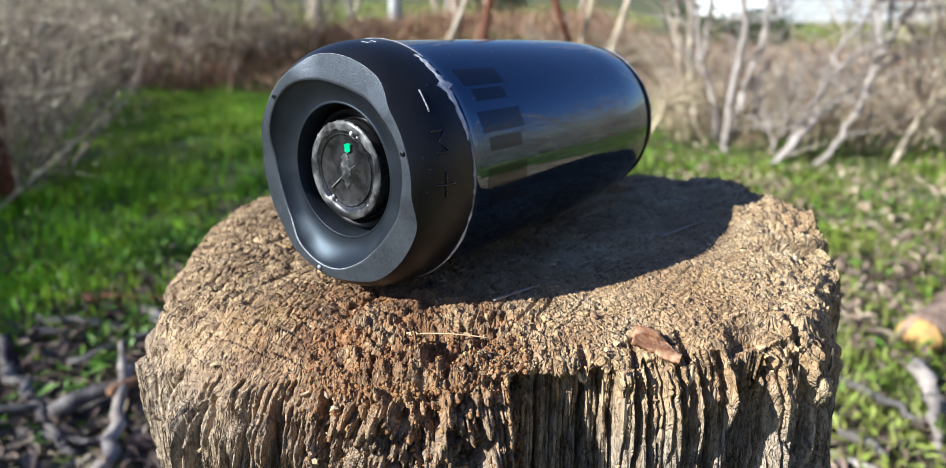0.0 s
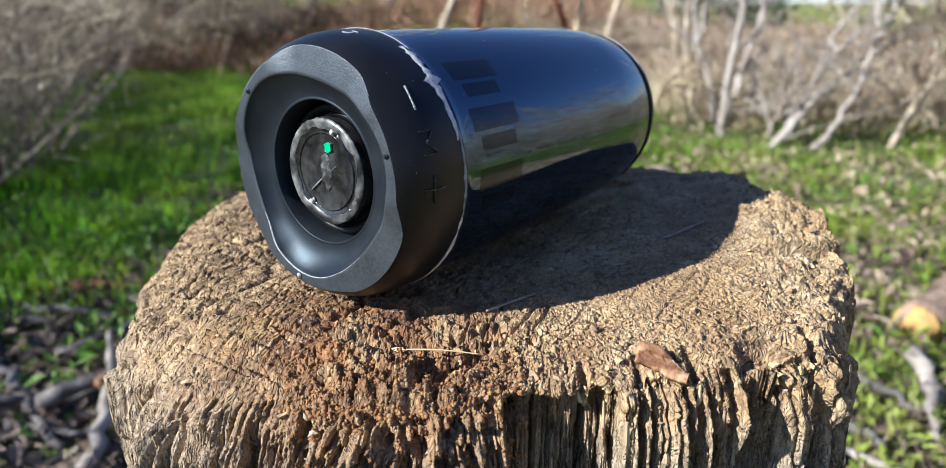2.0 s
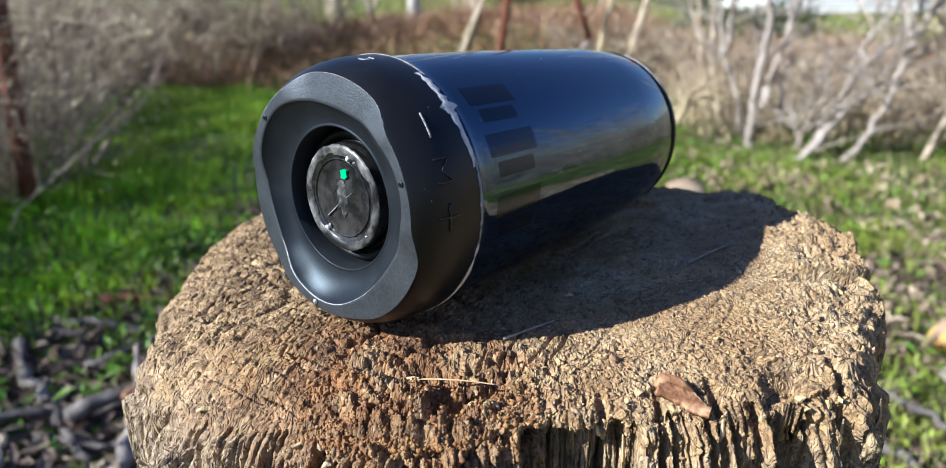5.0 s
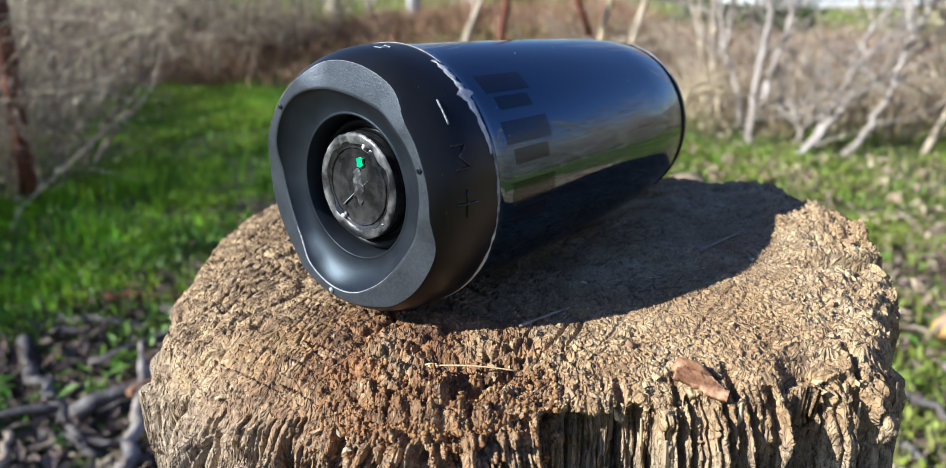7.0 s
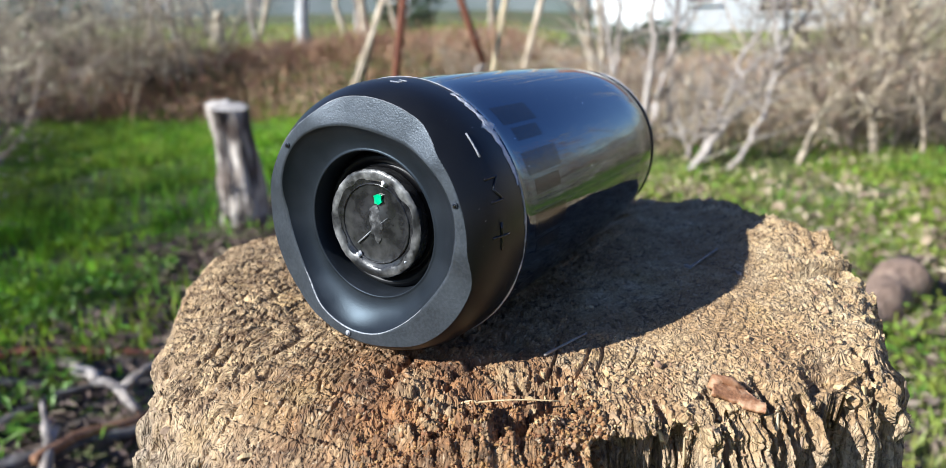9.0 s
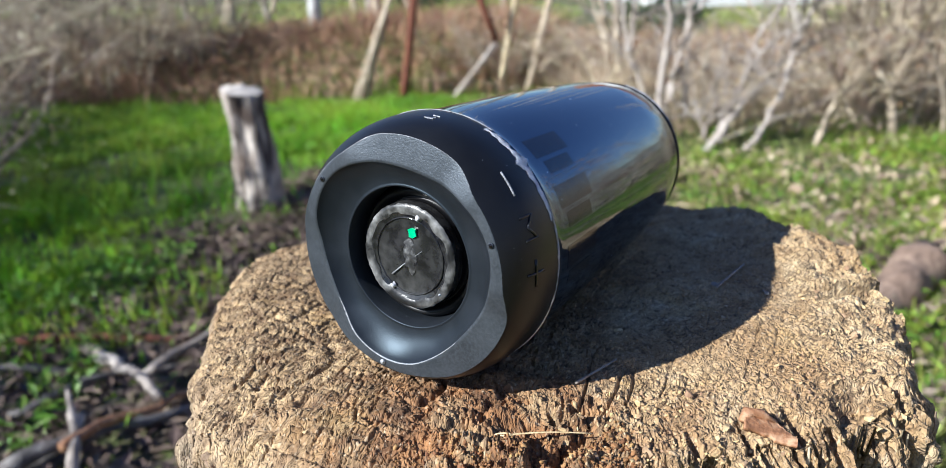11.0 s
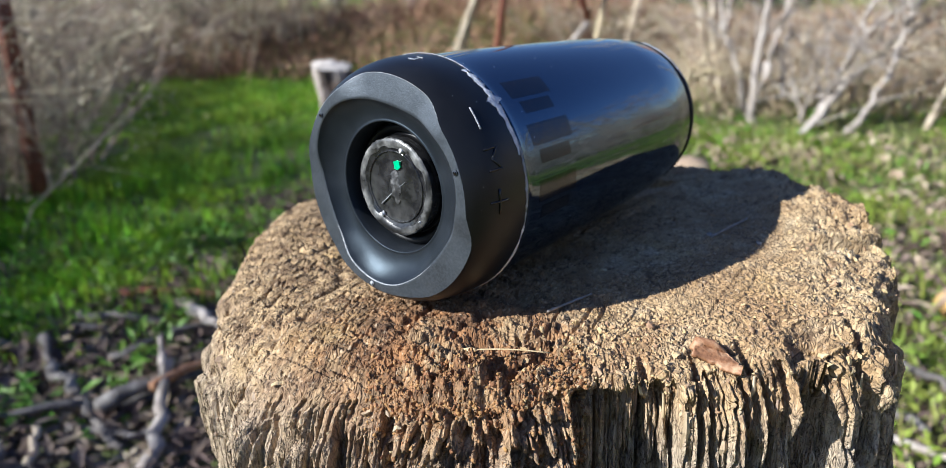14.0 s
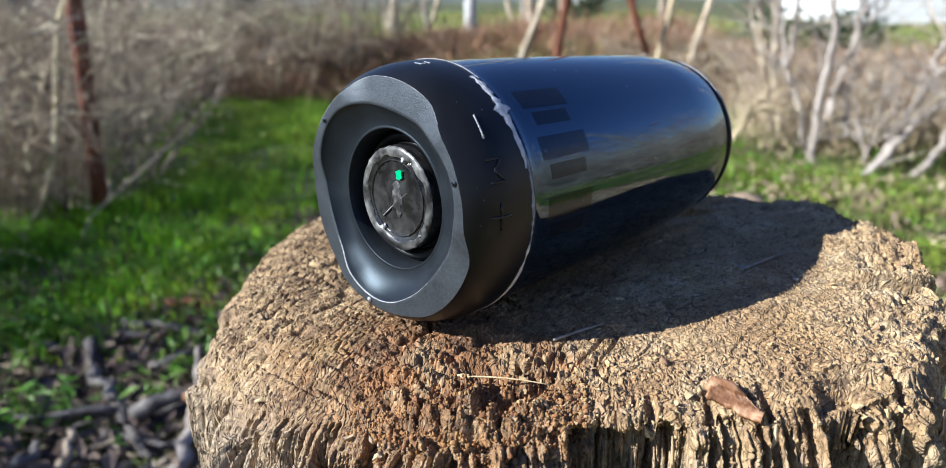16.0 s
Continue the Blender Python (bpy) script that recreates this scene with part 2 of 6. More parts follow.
def stump_material():
    """Weathered wood: tan crumbling top, greyer fibrous flanks, a patch of red-brown rot at the near edge."""
    m = surface("weathered_stump_wood", [(0.24, 0.150, 0.076), (0.48, 0.330, 0.172), (0.58, 0.425, 0.240), (0.67, 0.53, 0.34)], 75, rough=0.92,
                bump=0.75, bump_scale=560, bump_dist=0.0026, second=(16, (0.34, 0.205, 0.095), 0.75))
    nt = m.node_tree
    b = nt.nodes["Principled BSDF"]
    col = b.inputs["Base Color"].links[0].from_socket
    tc = nt.nodes["Texture Coordinate"]

    def noise_fac(scale, stretch, lo, hi, detail=5):
        mp = nt.nodes.new("ShaderNodeMapping")
        mp.inputs["Scale"].default_value = stretch
        nt.links.new(tc.outputs["Object"], mp.inputs["Vector"])
        n = nt.nodes.new("ShaderNodeTexNoise")
        n.inputs["Scale"].default_value, n.inputs["Detail"].default_value = scale, detail
        nt.links.new(mp.outputs[0], n.inputs["Vector"])
        r = nt.nodes.new("ShaderNodeMapRange")
        r.inputs["From Min"].default_value, r.inputs["From Max"].default_value = lo, hi
        nt.links.new(n.outputs["Fac"], r.inputs["Value"])
        return r.outputs[0]

    def math_node(op, a, c):
        n = nt.nodes.new("ShaderNodeMath")
        n.operation = op
        n.use_clamp = True
        for k, v in enumerate((a, c)):
            if isinstance(v, (int, float)):
                n.inputs[k].default_value = v
            else:
                nt.links.new(v, n.inputs[k])
        return n.outputs[0]

    def mixed(fac, a, colour):
        x = nt.nodes.new("ShaderNodeMix")
        x.data_type = "RGBA"
        nt.links.new(fac, x.inputs["Factor"])
        nt.links.new(a, x.inputs["A"])
        if isinstance(colour, tuple):
            x.inputs["B"].default_value = (*colour, 1)
        else:
            nt.links.new(colour, x.inputs["B"])
        return x.outputs["Result"]

    sep = nt.nodes.new("ShaderNodeSeparateXYZ")
    nt.links.new(tc.outputs["Object"], sep.inputs[0])
    # weathered grey fibres below the rim
    low = nt.nodes.new("ShaderNodeMapRange")
    low.inputs["From Min"].default_value, low.inputs["From Max"].default_value = STUMP_TOP - 0.012, STUMP_TOP - 0.038
    nt.links.new(sep.outputs["Z"], low.inputs["Value"])
    fib = nt.nodes.new("ShaderNodeMix")
    fib.data_type = "RGBA"
    nt.links.new(noise_fac(150, (1, 1, 0.06), 0.36, 0.62), fib.inputs["Factor"])
    fib.inputs["A"].default_value, fib.inputs["B"].default_value = (0.27, 0.20, 0.135, 1), (0.68, 0.565, 0.42, 1)
    grey = mixed(math_node("MULTIPLY", noise_fac(30, (1, 1, 0.3), 0.42, 0.62), 0.5), fib.outputs["Result"], (0.50, 0.425, 0.335))
    # the firm wood towards -x is browner than the bleached crumbs
    west = nt.nodes.new("ShaderNodeMapRange")
    west.inputs["From Min"].default_value, west.inputs["From Max"].default_value = 0.035, -0.045
    nt.links.new(sep.outputs["X"], west.inputs["Value"])
    streak = nt.nodes.new("ShaderNodeMix")
    streak.data_type = "RGBA"
    nt.links.new(noise_fac(120, (1, 1, 0.4), 0.35, 0.65), streak.inputs["Factor"])
    streak.inputs["A"].default_value, streak.inputs["B"].default_value = (0.18, 0.105, 0.052, 1), (0.55, 0.385, 0.205, 1)
    col = mixed(math_node("MULTIPLY", west.outputs[0], math_node("ADD", 0.55, noise_fac(34, (1, 1, 1), 0.35, 0.60))), col, streak.outputs["Result"])
    grey = mixed(math_node("MULTIPLY", west.outputs[0], 0.55), grey, (0.44, 0.33, 0.22))
    side = mixed(math_node("MULTIPLY", low.outputs[0], 0.85), col, grey)
    # a crackle of fine cracks, their shade painted in as dark lines
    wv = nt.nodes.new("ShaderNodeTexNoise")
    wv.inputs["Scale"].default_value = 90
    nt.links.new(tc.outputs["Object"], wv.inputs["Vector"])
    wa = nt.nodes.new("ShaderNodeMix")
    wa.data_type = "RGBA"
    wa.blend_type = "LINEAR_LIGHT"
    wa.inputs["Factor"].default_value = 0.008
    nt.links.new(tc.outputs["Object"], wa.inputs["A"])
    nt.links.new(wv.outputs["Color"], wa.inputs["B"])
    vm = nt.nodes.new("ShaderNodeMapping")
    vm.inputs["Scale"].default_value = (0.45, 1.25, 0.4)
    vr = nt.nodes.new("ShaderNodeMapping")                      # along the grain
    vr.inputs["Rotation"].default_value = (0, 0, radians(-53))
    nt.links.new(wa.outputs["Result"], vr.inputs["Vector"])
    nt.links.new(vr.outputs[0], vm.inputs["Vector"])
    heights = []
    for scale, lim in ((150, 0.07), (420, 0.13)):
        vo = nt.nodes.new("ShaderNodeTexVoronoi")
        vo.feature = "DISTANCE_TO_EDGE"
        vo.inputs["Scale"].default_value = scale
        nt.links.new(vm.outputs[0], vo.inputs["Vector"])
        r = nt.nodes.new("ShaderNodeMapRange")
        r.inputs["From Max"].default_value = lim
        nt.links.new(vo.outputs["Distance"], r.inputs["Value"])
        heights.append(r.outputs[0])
    crack_shade = math_node("MULTIPLY", math_node("SUBTRACT", 1.0, heights[0]), noise_fac(40, (1, 1, 1), 0.45, 0.6))
    side = mixed(math_node("MULTIPLY", crack_shade, 0.8), side, (0.055, 0.032, 0.018))
    fibre_h = noise_fac(330, (1, 1, 0.05), 0.3, 0.7)
    old = b.inputs["Normal"].links[0].from_node
    b2 = nt.nodes.new("ShaderNodeBump")
    calm = math_node("SUBTRACT", 0.5, math_node("MULTIPLY", west.outputs[0], 0.22))
    nt.links.new(calm, old.inputs["Strength"])
    b2.inputs["Strength"].default_value, b2.inputs["Distance"].default_value = 0.7, 0.0012
    nt.links.new(math_node("MULTIPLY", heights[0], heights[1]), b2.inputs["Height"])
    b3 = nt.nodes.new("ShaderNodeBump")
    b3.inputs["Distance"].default_value = 0.0030
    nt.links.new(low.outputs[0], b3.inputs["Strength"])
    nt.links.new(fibre_h, b3.inputs["Height"])
    nt.links.new(old.outputs[0], b2.inputs["Normal"])
    nt.links.new(b2.outputs[0], b3.inputs["Normal"])
    nt.links.new(b3.outputs[0], b.inputs["Normal"])
    # red-brown rot, round a hollow near the edge
    vd = nt.nodes.new("ShaderNodeVectorMath")
    vd.operation = "DISTANCE"
    mp = nt.nodes.new("ShaderNodeMapping")
    mp.inputs["Scale"].default_value = (1, 1.25, 0.75)
    mp.inputs["Location"].default_value = (0.026, -0.345, 0)
    nt.links.new(tc.outputs["Object"], mp.inputs["Vector"])
    sub = nt.nodes.new("ShaderNodeVectorMath")
    sub.operation = "MULTIPLY"
    nt.links.new(mp.outputs[0], sub.inputs[0])
    sub.inputs[1].default_value = (1, 1, 0)
    nt.links.new(sub.outputs[0], vd.inputs[0])
    near = nt.nodes.new("ShaderNodeMapRange")
    near.inputs["From Min"].default_value, near.inputs["From Max"].default_value = 0.092, 0.028
    nt.links.new(vd.outputs["Value"], near.inputs["Value"])
    rot_fac = math_node("MULTIPLY", math_node("MULTIPLY", near.outputs[0], noise_fac(48, (1, 1, 1), 0.30, 0.50)), math_node("SUBTRACT", 1.0, math_node("MULTIPLY", low.outputs[0], 0.6)))
    rust = nt.nodes.new("ShaderNodeMix")
    rust.data_type = "RGBA"
    nt.links.new(noise_fac(95, (1, 1, 1), 0.36, 0.64), rust.inputs["Factor"])
    rust.inputs["A"].default_value, rust.inputs["B"].default_value = (0.095, 0.040, 0.017, 1), (0.37, 0.175, 0.068, 1)
    rot = mixed(math_node("MULTIPLY", rot_fac, 0.94), side, rust.outputs["Result"])
    # ochre and grey specks
    och = mixed(math_node("MULTIPLY", noise_fac(26, (1, 1, 0.5), 0.56, 0.68), 0.35), rot, (0.52, 0.34, 0.12))
    dark = mixed(math_node("MULTIPLY", noise_fac(260, (1, 1, 0.5), 0.56, 0.68, 3), 0.62), och, (0.10, 0.06, 0.035))
    speck = mixed(math_node("MULTIPLY", noise_fac(780, (1, 1, 0.35), 0.53, 0.66, 3), 0.5), dark, (0.11, 0.068, 0.040))
    pale = mixed(math_node("MULTIPLY", noise_fac(640, (1, 1, 0.3), 0.60, 0.70, 2), 0.4), speck, (0.72, 0.58, 0.40))
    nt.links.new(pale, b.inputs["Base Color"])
    return m


# ---- mesh helpers ----
class Buf:
    """Collects vertices and faces of one mesh."""

    def __init__(self):
        self.v, self.f, self.n = [], [], 0

    def add(self, v, f):
        self.v.extend(v)
        self.f.extend([tuple(i + self.n for i in q) for q in f])
        self.n += len(v)

    def tube(self, pts, rad, sides=6, caps=True, lump=0.0):
        v, f = [], []
        up = Vector((0.31, 0.17, 0.93)).normalized()
        pts = [Vector(p) for p in pts]
        for i, p in enumerate(pts):
            d = (pts[min(i + 1, len(pts) - 1)] - pts[max(i - 1, 0)]).normalized()
            x = d.cross(up)
            if x.length < 0.05:
                x = d.cross(Vector((1, 0, 0)))
            x.normalize()
            y = d.cross(x)
            r = rad[i] if isinstance(rad, (list, tuple)) else rad
            for k in range(sides):
                a = 2 * math.pi * k / sides
                s = r * (1 + lump * noise.noise(p * 23 + Vector((math.cos(a), math.sin(a), i * 0.7)) * 1.3)) if lump else r
                v.append(tuple(p + x * (s * math.cos(a)) + y * (s * math.sin(a))))
        for i in range(len(pts) - 1):
            for k in range(sides):
                a, b = i * sides + k, i * sides + (k + 1) % sides
                f.append((a, b, b + sides, a + sides))
        if caps:
            f.append(tuple(range(sides))[::-1])
            f.append(tuple(range((len(pts) - 1) * sides, len(pts) * sides)))
        self.add(v, f)

    def box(self, lo, hi):
        (a, b, c), (d, e, g) = lo, hi
        self.add([(a, b, c), (d, b, c), (d, e, c), (a, e, c), (a, b, g), (d, b, g), (d, e, g), (a, e, g)],
                 [(0, 3, 2, 1), (4, 5, 6, 7), (0, 1, 5, 4), (1, 2, 6, 5), (2, 3, 7, 6), (3, 0, 4, 7)])


def link_mesh(name, v, f, mat, smooth=True):
    me = bpy.data.meshes.new(name)
    me.from_pydata(v if isinstance(v, list) else v.tolist(), [], f if isinstance(f, list) else f.tolist())
    me.materials.append(mat)
    if smooth:
        me.shade_smooth()
    me.update()
    return new(name, me)


def part(name, buf, mat, parent=None, label="", smooth=True):
    ob = link_mesh(name, buf.v, buf.f, mat, smooth)
    if parent:
        ob.parent = parent
    return tagged(ob, label) if label else ob


def grid_faces(rows, cols, wrap=True):
    """Quads of a rows x cols sheet, closed round in the second direction when wrap."""
    c = cols if wrap else cols - 1
    i, j = np.meshgrid(np.arange(rows - 1), np.arange(c), indexing="ij")
    k = (j + 1) % cols
    return np.stack([i * cols + j, i * cols + k, (i + 1) * cols + k, (i + 1) * cols + j], -1).reshape(-1, 4)


def hash3(i, j, k, s=0):
    h = (i.astype(np.int64) * 374761393 + j.astype(np.int64) * 668265263 + k.astype(np.int64) * 2147483647 + s * 1274126177) & 0xFFFFFFFF
    h = ((h ^ (h >> 13)) * 1274126177) & 0xFFFFFFFF
    return ((h ^ (h >> 16)) & 0xFFFFFF) / float(0xFFFFFF)


def vnoise(x, y, z, s=0):
    """Smooth value noise, -1 to 1."""
    i, j, k = np.floor(x), np.floor(y), np.floor(z)
    u, v, w = x - i, y - j, z - k
    u, v, w = (t * t * (3 - 2 * t) for t in (u, v, w))
    out = 0
    for a in (0, 1):
        for b in (0, 1):
            for c in (0, 1):
                out = out + hash3(i + a, j + b, k + c, s) * (u if a else 1 - u) * (v if b else 1 - v) * (w if c else 1 - w)
    return out * 2 - 1


def fbm(x, y, z, octaves=4, s=0):
    out, amp = 0, 0.5
    for o in range(octaves):
        out = out + amp * vnoise(x * 2 ** o, y * 2 ** o, z * 2 ** o, s + o)
        amp *= 0.5
    return out


def cells(x, y, z, s=0):
    """Distance to the nearest and next nearest of scattered points, and the nearest one's number."""
    i, j, k = np.floor(x), np.floor(y), np.floor(z)
    d1, d2, idn = np.full(x.shape, 9.0), np.full(x.shape, 9.0), np.zeros(x.shape)
    for a in (-1, 0, 1):
        for b in (-1, 0, 1):
            for c in (-1, 0, 1):
                p, q, r = i + a, j + b, k + c
                d = np.sqrt((p + hash3(p, q, r, s) - x) ** 2 + (q + hash3(p, q, r, s + 1) - y) ** 2 + (r + hash3(p, q, r, s + 2) - z) ** 2)
                near = d < d1
                d2 = np.where(near, d1, np.minimum(d2, d))
                idn = np.where(near, hash3(p, q, r, s + 3), idn)
                d1 = np.where(near, d, d1)
    return d1, d2, idn


def columns(u, s=0):
    """Scattered points on a line: distance to the border of the nearest one's stretch, and its number."""
    i = np.floor(u)
    d1, d2, idn = np.full(u.shape, 9.0), np.full(u.shape, 9.0), np.zeros(u.shape)
    o = np.zeros(u.shape)
    for a in (-1, 0, 1):
        p = i + a
        d = np.abs(p + 0.1 + 0.8 * hash3(p, o, o, s) - u)
        near = d < d1
        d2 = np.where(near, d1, np.minimum(d2, d))
        idn = np.where(near, hash3(p, o, o, s + 7), idn)
        d1 = np.where(near, d, d1)
    return d2 - d1, idn


def ramp01(x, a, b):
    t = np.clip((x - a) / (b - a), 0, 1)
    return t * t * (3 - 2 * t)


# ---- layout ----
GROUND = 0.08                       # ground level round the stump
STUMP_X, STUMP_Y, STUMP_TOP = 0.022, 0.382, 0.634
STUMP_A, STUMP_B = 0.166, 0.138     # half widths of the stump's top
SPK = dict(x=-0.055, y=0.2963, z=0.687, yaw=36.5, pitch=-1.4)
SPK_R, SEAM, BACK = 0.052, 0.0295, 0.206
SPK_POSE = pose(SPK["x"], SPK["y"], SPK["z"], SPK["pitch"], 0, -SPK["yaw"])


def ground_z(x, y):
    """Height of the ground: level by the stump, a low bank beyond, then a meadow rising a little."""
    x, y = np.asarray(x, float), np.asarray(y, float)
    z = GROUND + 0.025 * fbm(x * 0.9, y * 0.9, x * 0, 3, 40) + 0.012 * fbm(x * 5, y * 5, x * 0, 3, 50)
    open_side = 1 - 0.75 * ramp01(x / np.maximum(y, 0.5), 0.12, 0.30)        # the bank dies away towards the house
    foot = 5.0 + 0.35 * vnoise(x * 0.5, x * 0, x * 0, 61)
    z = z + (0.36 + 0.07 * vnoise(x * 0.8, y * 0.6, x * 0, 62)) * ramp01(y, foot, foot + 0.9) * open_side
    z = z + 0.0045 * np.clip(y - 7, 0, 60) * (open_side - 0.25) / 0.75 - 0.012 * np.clip(y - 7, 0, 12) * (1 - open_side)
    return z


def gz(x, y):
    return float(ground_z(np.array([x]), np.array([y]))[0])


def build_ground():
    near = np.concatenate([-np.geomspace(600, 3.2, 26), np.arange(-3.1, 4.6, 0.045), np.geomspace(4.65, 600, 26)])
    far = np.concatenate([-np.geomspace(600, 1.6, 22), np.arange(-1.5, 7.6, 0.045), np.geomspace(7.7, 900, 30)])
    X, Y = np.meshgrid(near, far, indexing="ij")
    Z = ground_z(X.ravel(), Y.ravel())
    v = np.c_[X.ravel(), Y.ravel(), Z]
    f = grid_faces(len(near), len(far), wrap=False)[:, ::-1]
    tagged(link_mesh("ground", v, f, M_GROUND), "mossy brown soil with worn grass", "ground", kind="structure")


build_ground()


# ---- stump ----
def stump_rim(th):
    c, s = np.cos(th), np.sin(th)
    n = 3.6 - 0.6 * ramp01(0.707 * c - 0.707 * s, 0.5, 0.95)
    r = (np.abs(c / STUMP_A) ** n + np.abs(s / STUMP_B) ** n) ** (-1 / n)
    r = r - 0.013 * np.exp(-((np.arctan2(s, c) + 0.47) / 0.28) ** 2)         # a chamfered corner
    r = r + (0.0045 + 0.0085 * ramp01(s, -0.35, 0.1) * (1 - ramp01(s, 0.6, 0.9))) * ramp01(-c, 0.30, 0.75) - 0.0055 * ramp01(c, 0.55, 0.9)
    return r * (1 + 0.018 * np.sin(3 * th + 0.6) + 0.012 * np.sin(7 * th + 2.0) + 0.008 * np.sin(13 * th))


def build_stump():
    n = 1900
    base = np.linspace(0, 2 * np.pi, n, endpoint=False)
    th = base - 0.6 * np.cos(base)                                # finer steps on the flank that faces -y
    rim = stump_rim(th)
    arc = np.concatenate([[0], np.cumsum(np.hypot(np.diff(rim * np.cos(th)), np.diff(rim * np.sin(th))))])
    front = ramp01(-np.sin(th), -0.1, 0.55)                       # 1 on the flank facing -y
    left = ramp01(-np.cos(th), 0.45, 0.85) * ramp01(-np.sin(th), -0.6, 0.3)
    rho = np.concatenate([np.linspace(0.02, 0.55, 70), np.linspace(0.555, 0.99, 140)])
    drops = np.concatenate([np.geomspace(0.0006, 0.02, 34)[:-1], np.linspace(0.02, 0.115, 105), np.linspace(0.125, STUMP_TOP - GROUND + 0.03, 24)])
    rows = len(rho) + len(drops)
    rim = rim + 0.0030 * ramp01(-np.cos(th), 0.35, 0.8) + 0.0045 * ramp01(np.cos(th), 0.5, 0.85)
    rx = STUMP_X + rim * np.cos(th)
    rd = 0.0030 + 0.0100 * ramp01(-rx, 0.015, 0.075) * ramp01(-np.sin(th), 0.15, 0.65)      # how far the rim is rounded off
    R = np.concatenate([np.outer(rho, rim - 0.6 * rd), rim[None] - 0.6 * rd[None] * np.clip(1 - drops[:, None] / (2 * rd[None]), 0, 1) ** 2])
    TH, ARC, FR, LF, RD = (np.repeat(q[None], rows, 0) for q in (th, arc, front, left, rd))
    D = np.concatenate([np.zeros((len(rho), n)), np.repeat(drops[:, None], n, 1)])
    RHO = np.concatenate([np.repeat(rho[:, None], n, 1), np.ones((len(drops), n))])
    top = RHO < 1
    X, Y = STUMP_X + R * np.cos(TH), STUMP_Y + R * np.sin(TH)
    Z = STUMP_TOP + 0.045 * (X - STUMP_X) - D
    # the rim is worn down, most towards -y and the -x corner
    worn = ramp01(RHO, 0.70 - 0.1 * LF, 1.0) ** 1.7 + 0.8 * FR * ramp01(RHO, 0.955, 1.0) ** 2
    Z = Z - worn * (0.001 + 0.002 * FR + 0.001 * LF) - 0.85 * RD * ramp01(RHO, 0.76, 1.0) ** 1.6
    inward = np.zeros_like(Z)
    rotx = np.exp(-(((X + 0.018) / 0.040) ** 4)) * FR              # crumbling rot on the near flank
    rotx = rotx * (1 - 0.55 * ramp01(D + 0.012 * vnoise(X * 90, Z * 30, Z * 0, 19), 0.034, 0.060))
    corner = ramp01(np.cos(TH), 0.60, 0.80) * (1 - ramp01(np.sin(TH), -0.1, 0.2))          # the firm, shaded +x corner
    # crumbling zone below the rim
    zone_t = 0.007 + 0.012 * ramp01(-X, 0.03, 0.06) * (1 - 0.7 * LF)
    trans = 1 - ramp01(D + 0.004 * vnoise(ARC * 120, Z * 40, Z * 0, 18), 0.35 * zone_t, zone_t)
    # split fibres down the flank: slats of four widths, each broken off and offset at its own heights
    side = ramp01(RHO, 0.965, 1.0)
    U = ARC + 0.0010 * vnoise(ARC * 26, Z * 9, Z * 0, 3) + 0.0005 * vnoise(ARC * 140, Z * 34, Z * 0, 4)
    firm = (1 - 0.90 * rotx) * (1 - 0.65 * trans) * (1 - 0.50 * corner)
    for width, amp, seg, seed, on_left in ((0.0135, 0.0036, 0.190, 11, 1.15), (0.0058, 0.0023, 0.120, 12, 0.65), (0.0024, 0.0012, 0.070, 13, 0.45), (0.0011, 0.0005, 0.035, 14, 0.8)):
        edge, idn = columns(U / width, seed)
        col = np.floor(idn * 99991)
        pos = Z / seg + 7 * idn + 0.10 * vnoise(U * 420, Z * 90, Z * 0, seed + 3)
        k = np.floor(pos)
        h0, h1 = hash3(col, k, k * 0, seed + 9), hash3(col, k + 1, k * 0, seed + 9)
        piece = h0 + (h1 - h0) * ramp01(pos - k, 0.95, 1.0)
        taper = 1 - 0.5 * ramp01(pos - k, 0.70, 0.95)                        # a piece thins out to its broken end
        out = amp * (1.5 * (idn - 0.5) + 1.3 * (piece - 0.5) + 0.8 * taper * np.sqrt(np.clip(edge, 0, 0.6) / 0.6) - 0.4 - 1.6 * np.exp(-(edge / 0.085) ** 2))
        lost = 0.016 * hash3(col, k * 0, k * 0, seed + 5) ** 1.6
        out = out - ramp01(lost * (1 - 0.6 * ramp01(X, 0.02, 0.05)) - D, -0.001, 0.0015) * amp * 1.2
        inward = inward - out * side * firm * (1 + (on_left - 1) * LF)
    # long checks
    for across, along, amp, seed in ((62, 5.5, 0.0050, 51), (170, 12, 0.0026, 52)):
        g1, g2, idg = cells(U * across, (Z + 0.003 * vnoise(U * 200, Z * 0, Z * 0, seed)) * along, Z * 0, seed)
        inward = inward + amp * (0.9 * np.exp(-((g2 - g1) / 0.07) ** 2) - 0.25 * (idg - 0.5)) * side * firm
    # a slab split away along the -x edge, with a deep groove behind it
    ang = np.mod(TH, 2 * np.pi)
    groove = np.exp(-((ang - 3.492 - 0.006 * vnoise(Z * 40, Z * 0, Z * 0, 24)) / 0.016) ** 4)
    slab = np.exp(-((ang - 3.435) / 0.040) ** 4)
    inward = inward + 0.009 * groove * ramp01(D, 0.0, 0.006) * side - 0.0045 * slab * ramp01(D, 0.004, 0.014) * side
    Z = Z - (0.010 * groove + 0.008 * slab) * ramp01(RHO, 0.90, 1.0) * (1 - ramp01(D, 0.03, 0.08))
    # steps and clefts of the near flank, by their place along x
    down = ramp01(D, 0.0, 0.010) * FR
    xw = X + 0.0010 * vnoise(Z * 25, X * 60, X * 0, 8) + 0.0006 * vnoise(Z * 160, X * 60, X * 0, 9)
    flat = ramp01(-np.sin(TH), 0.50, 0.72)
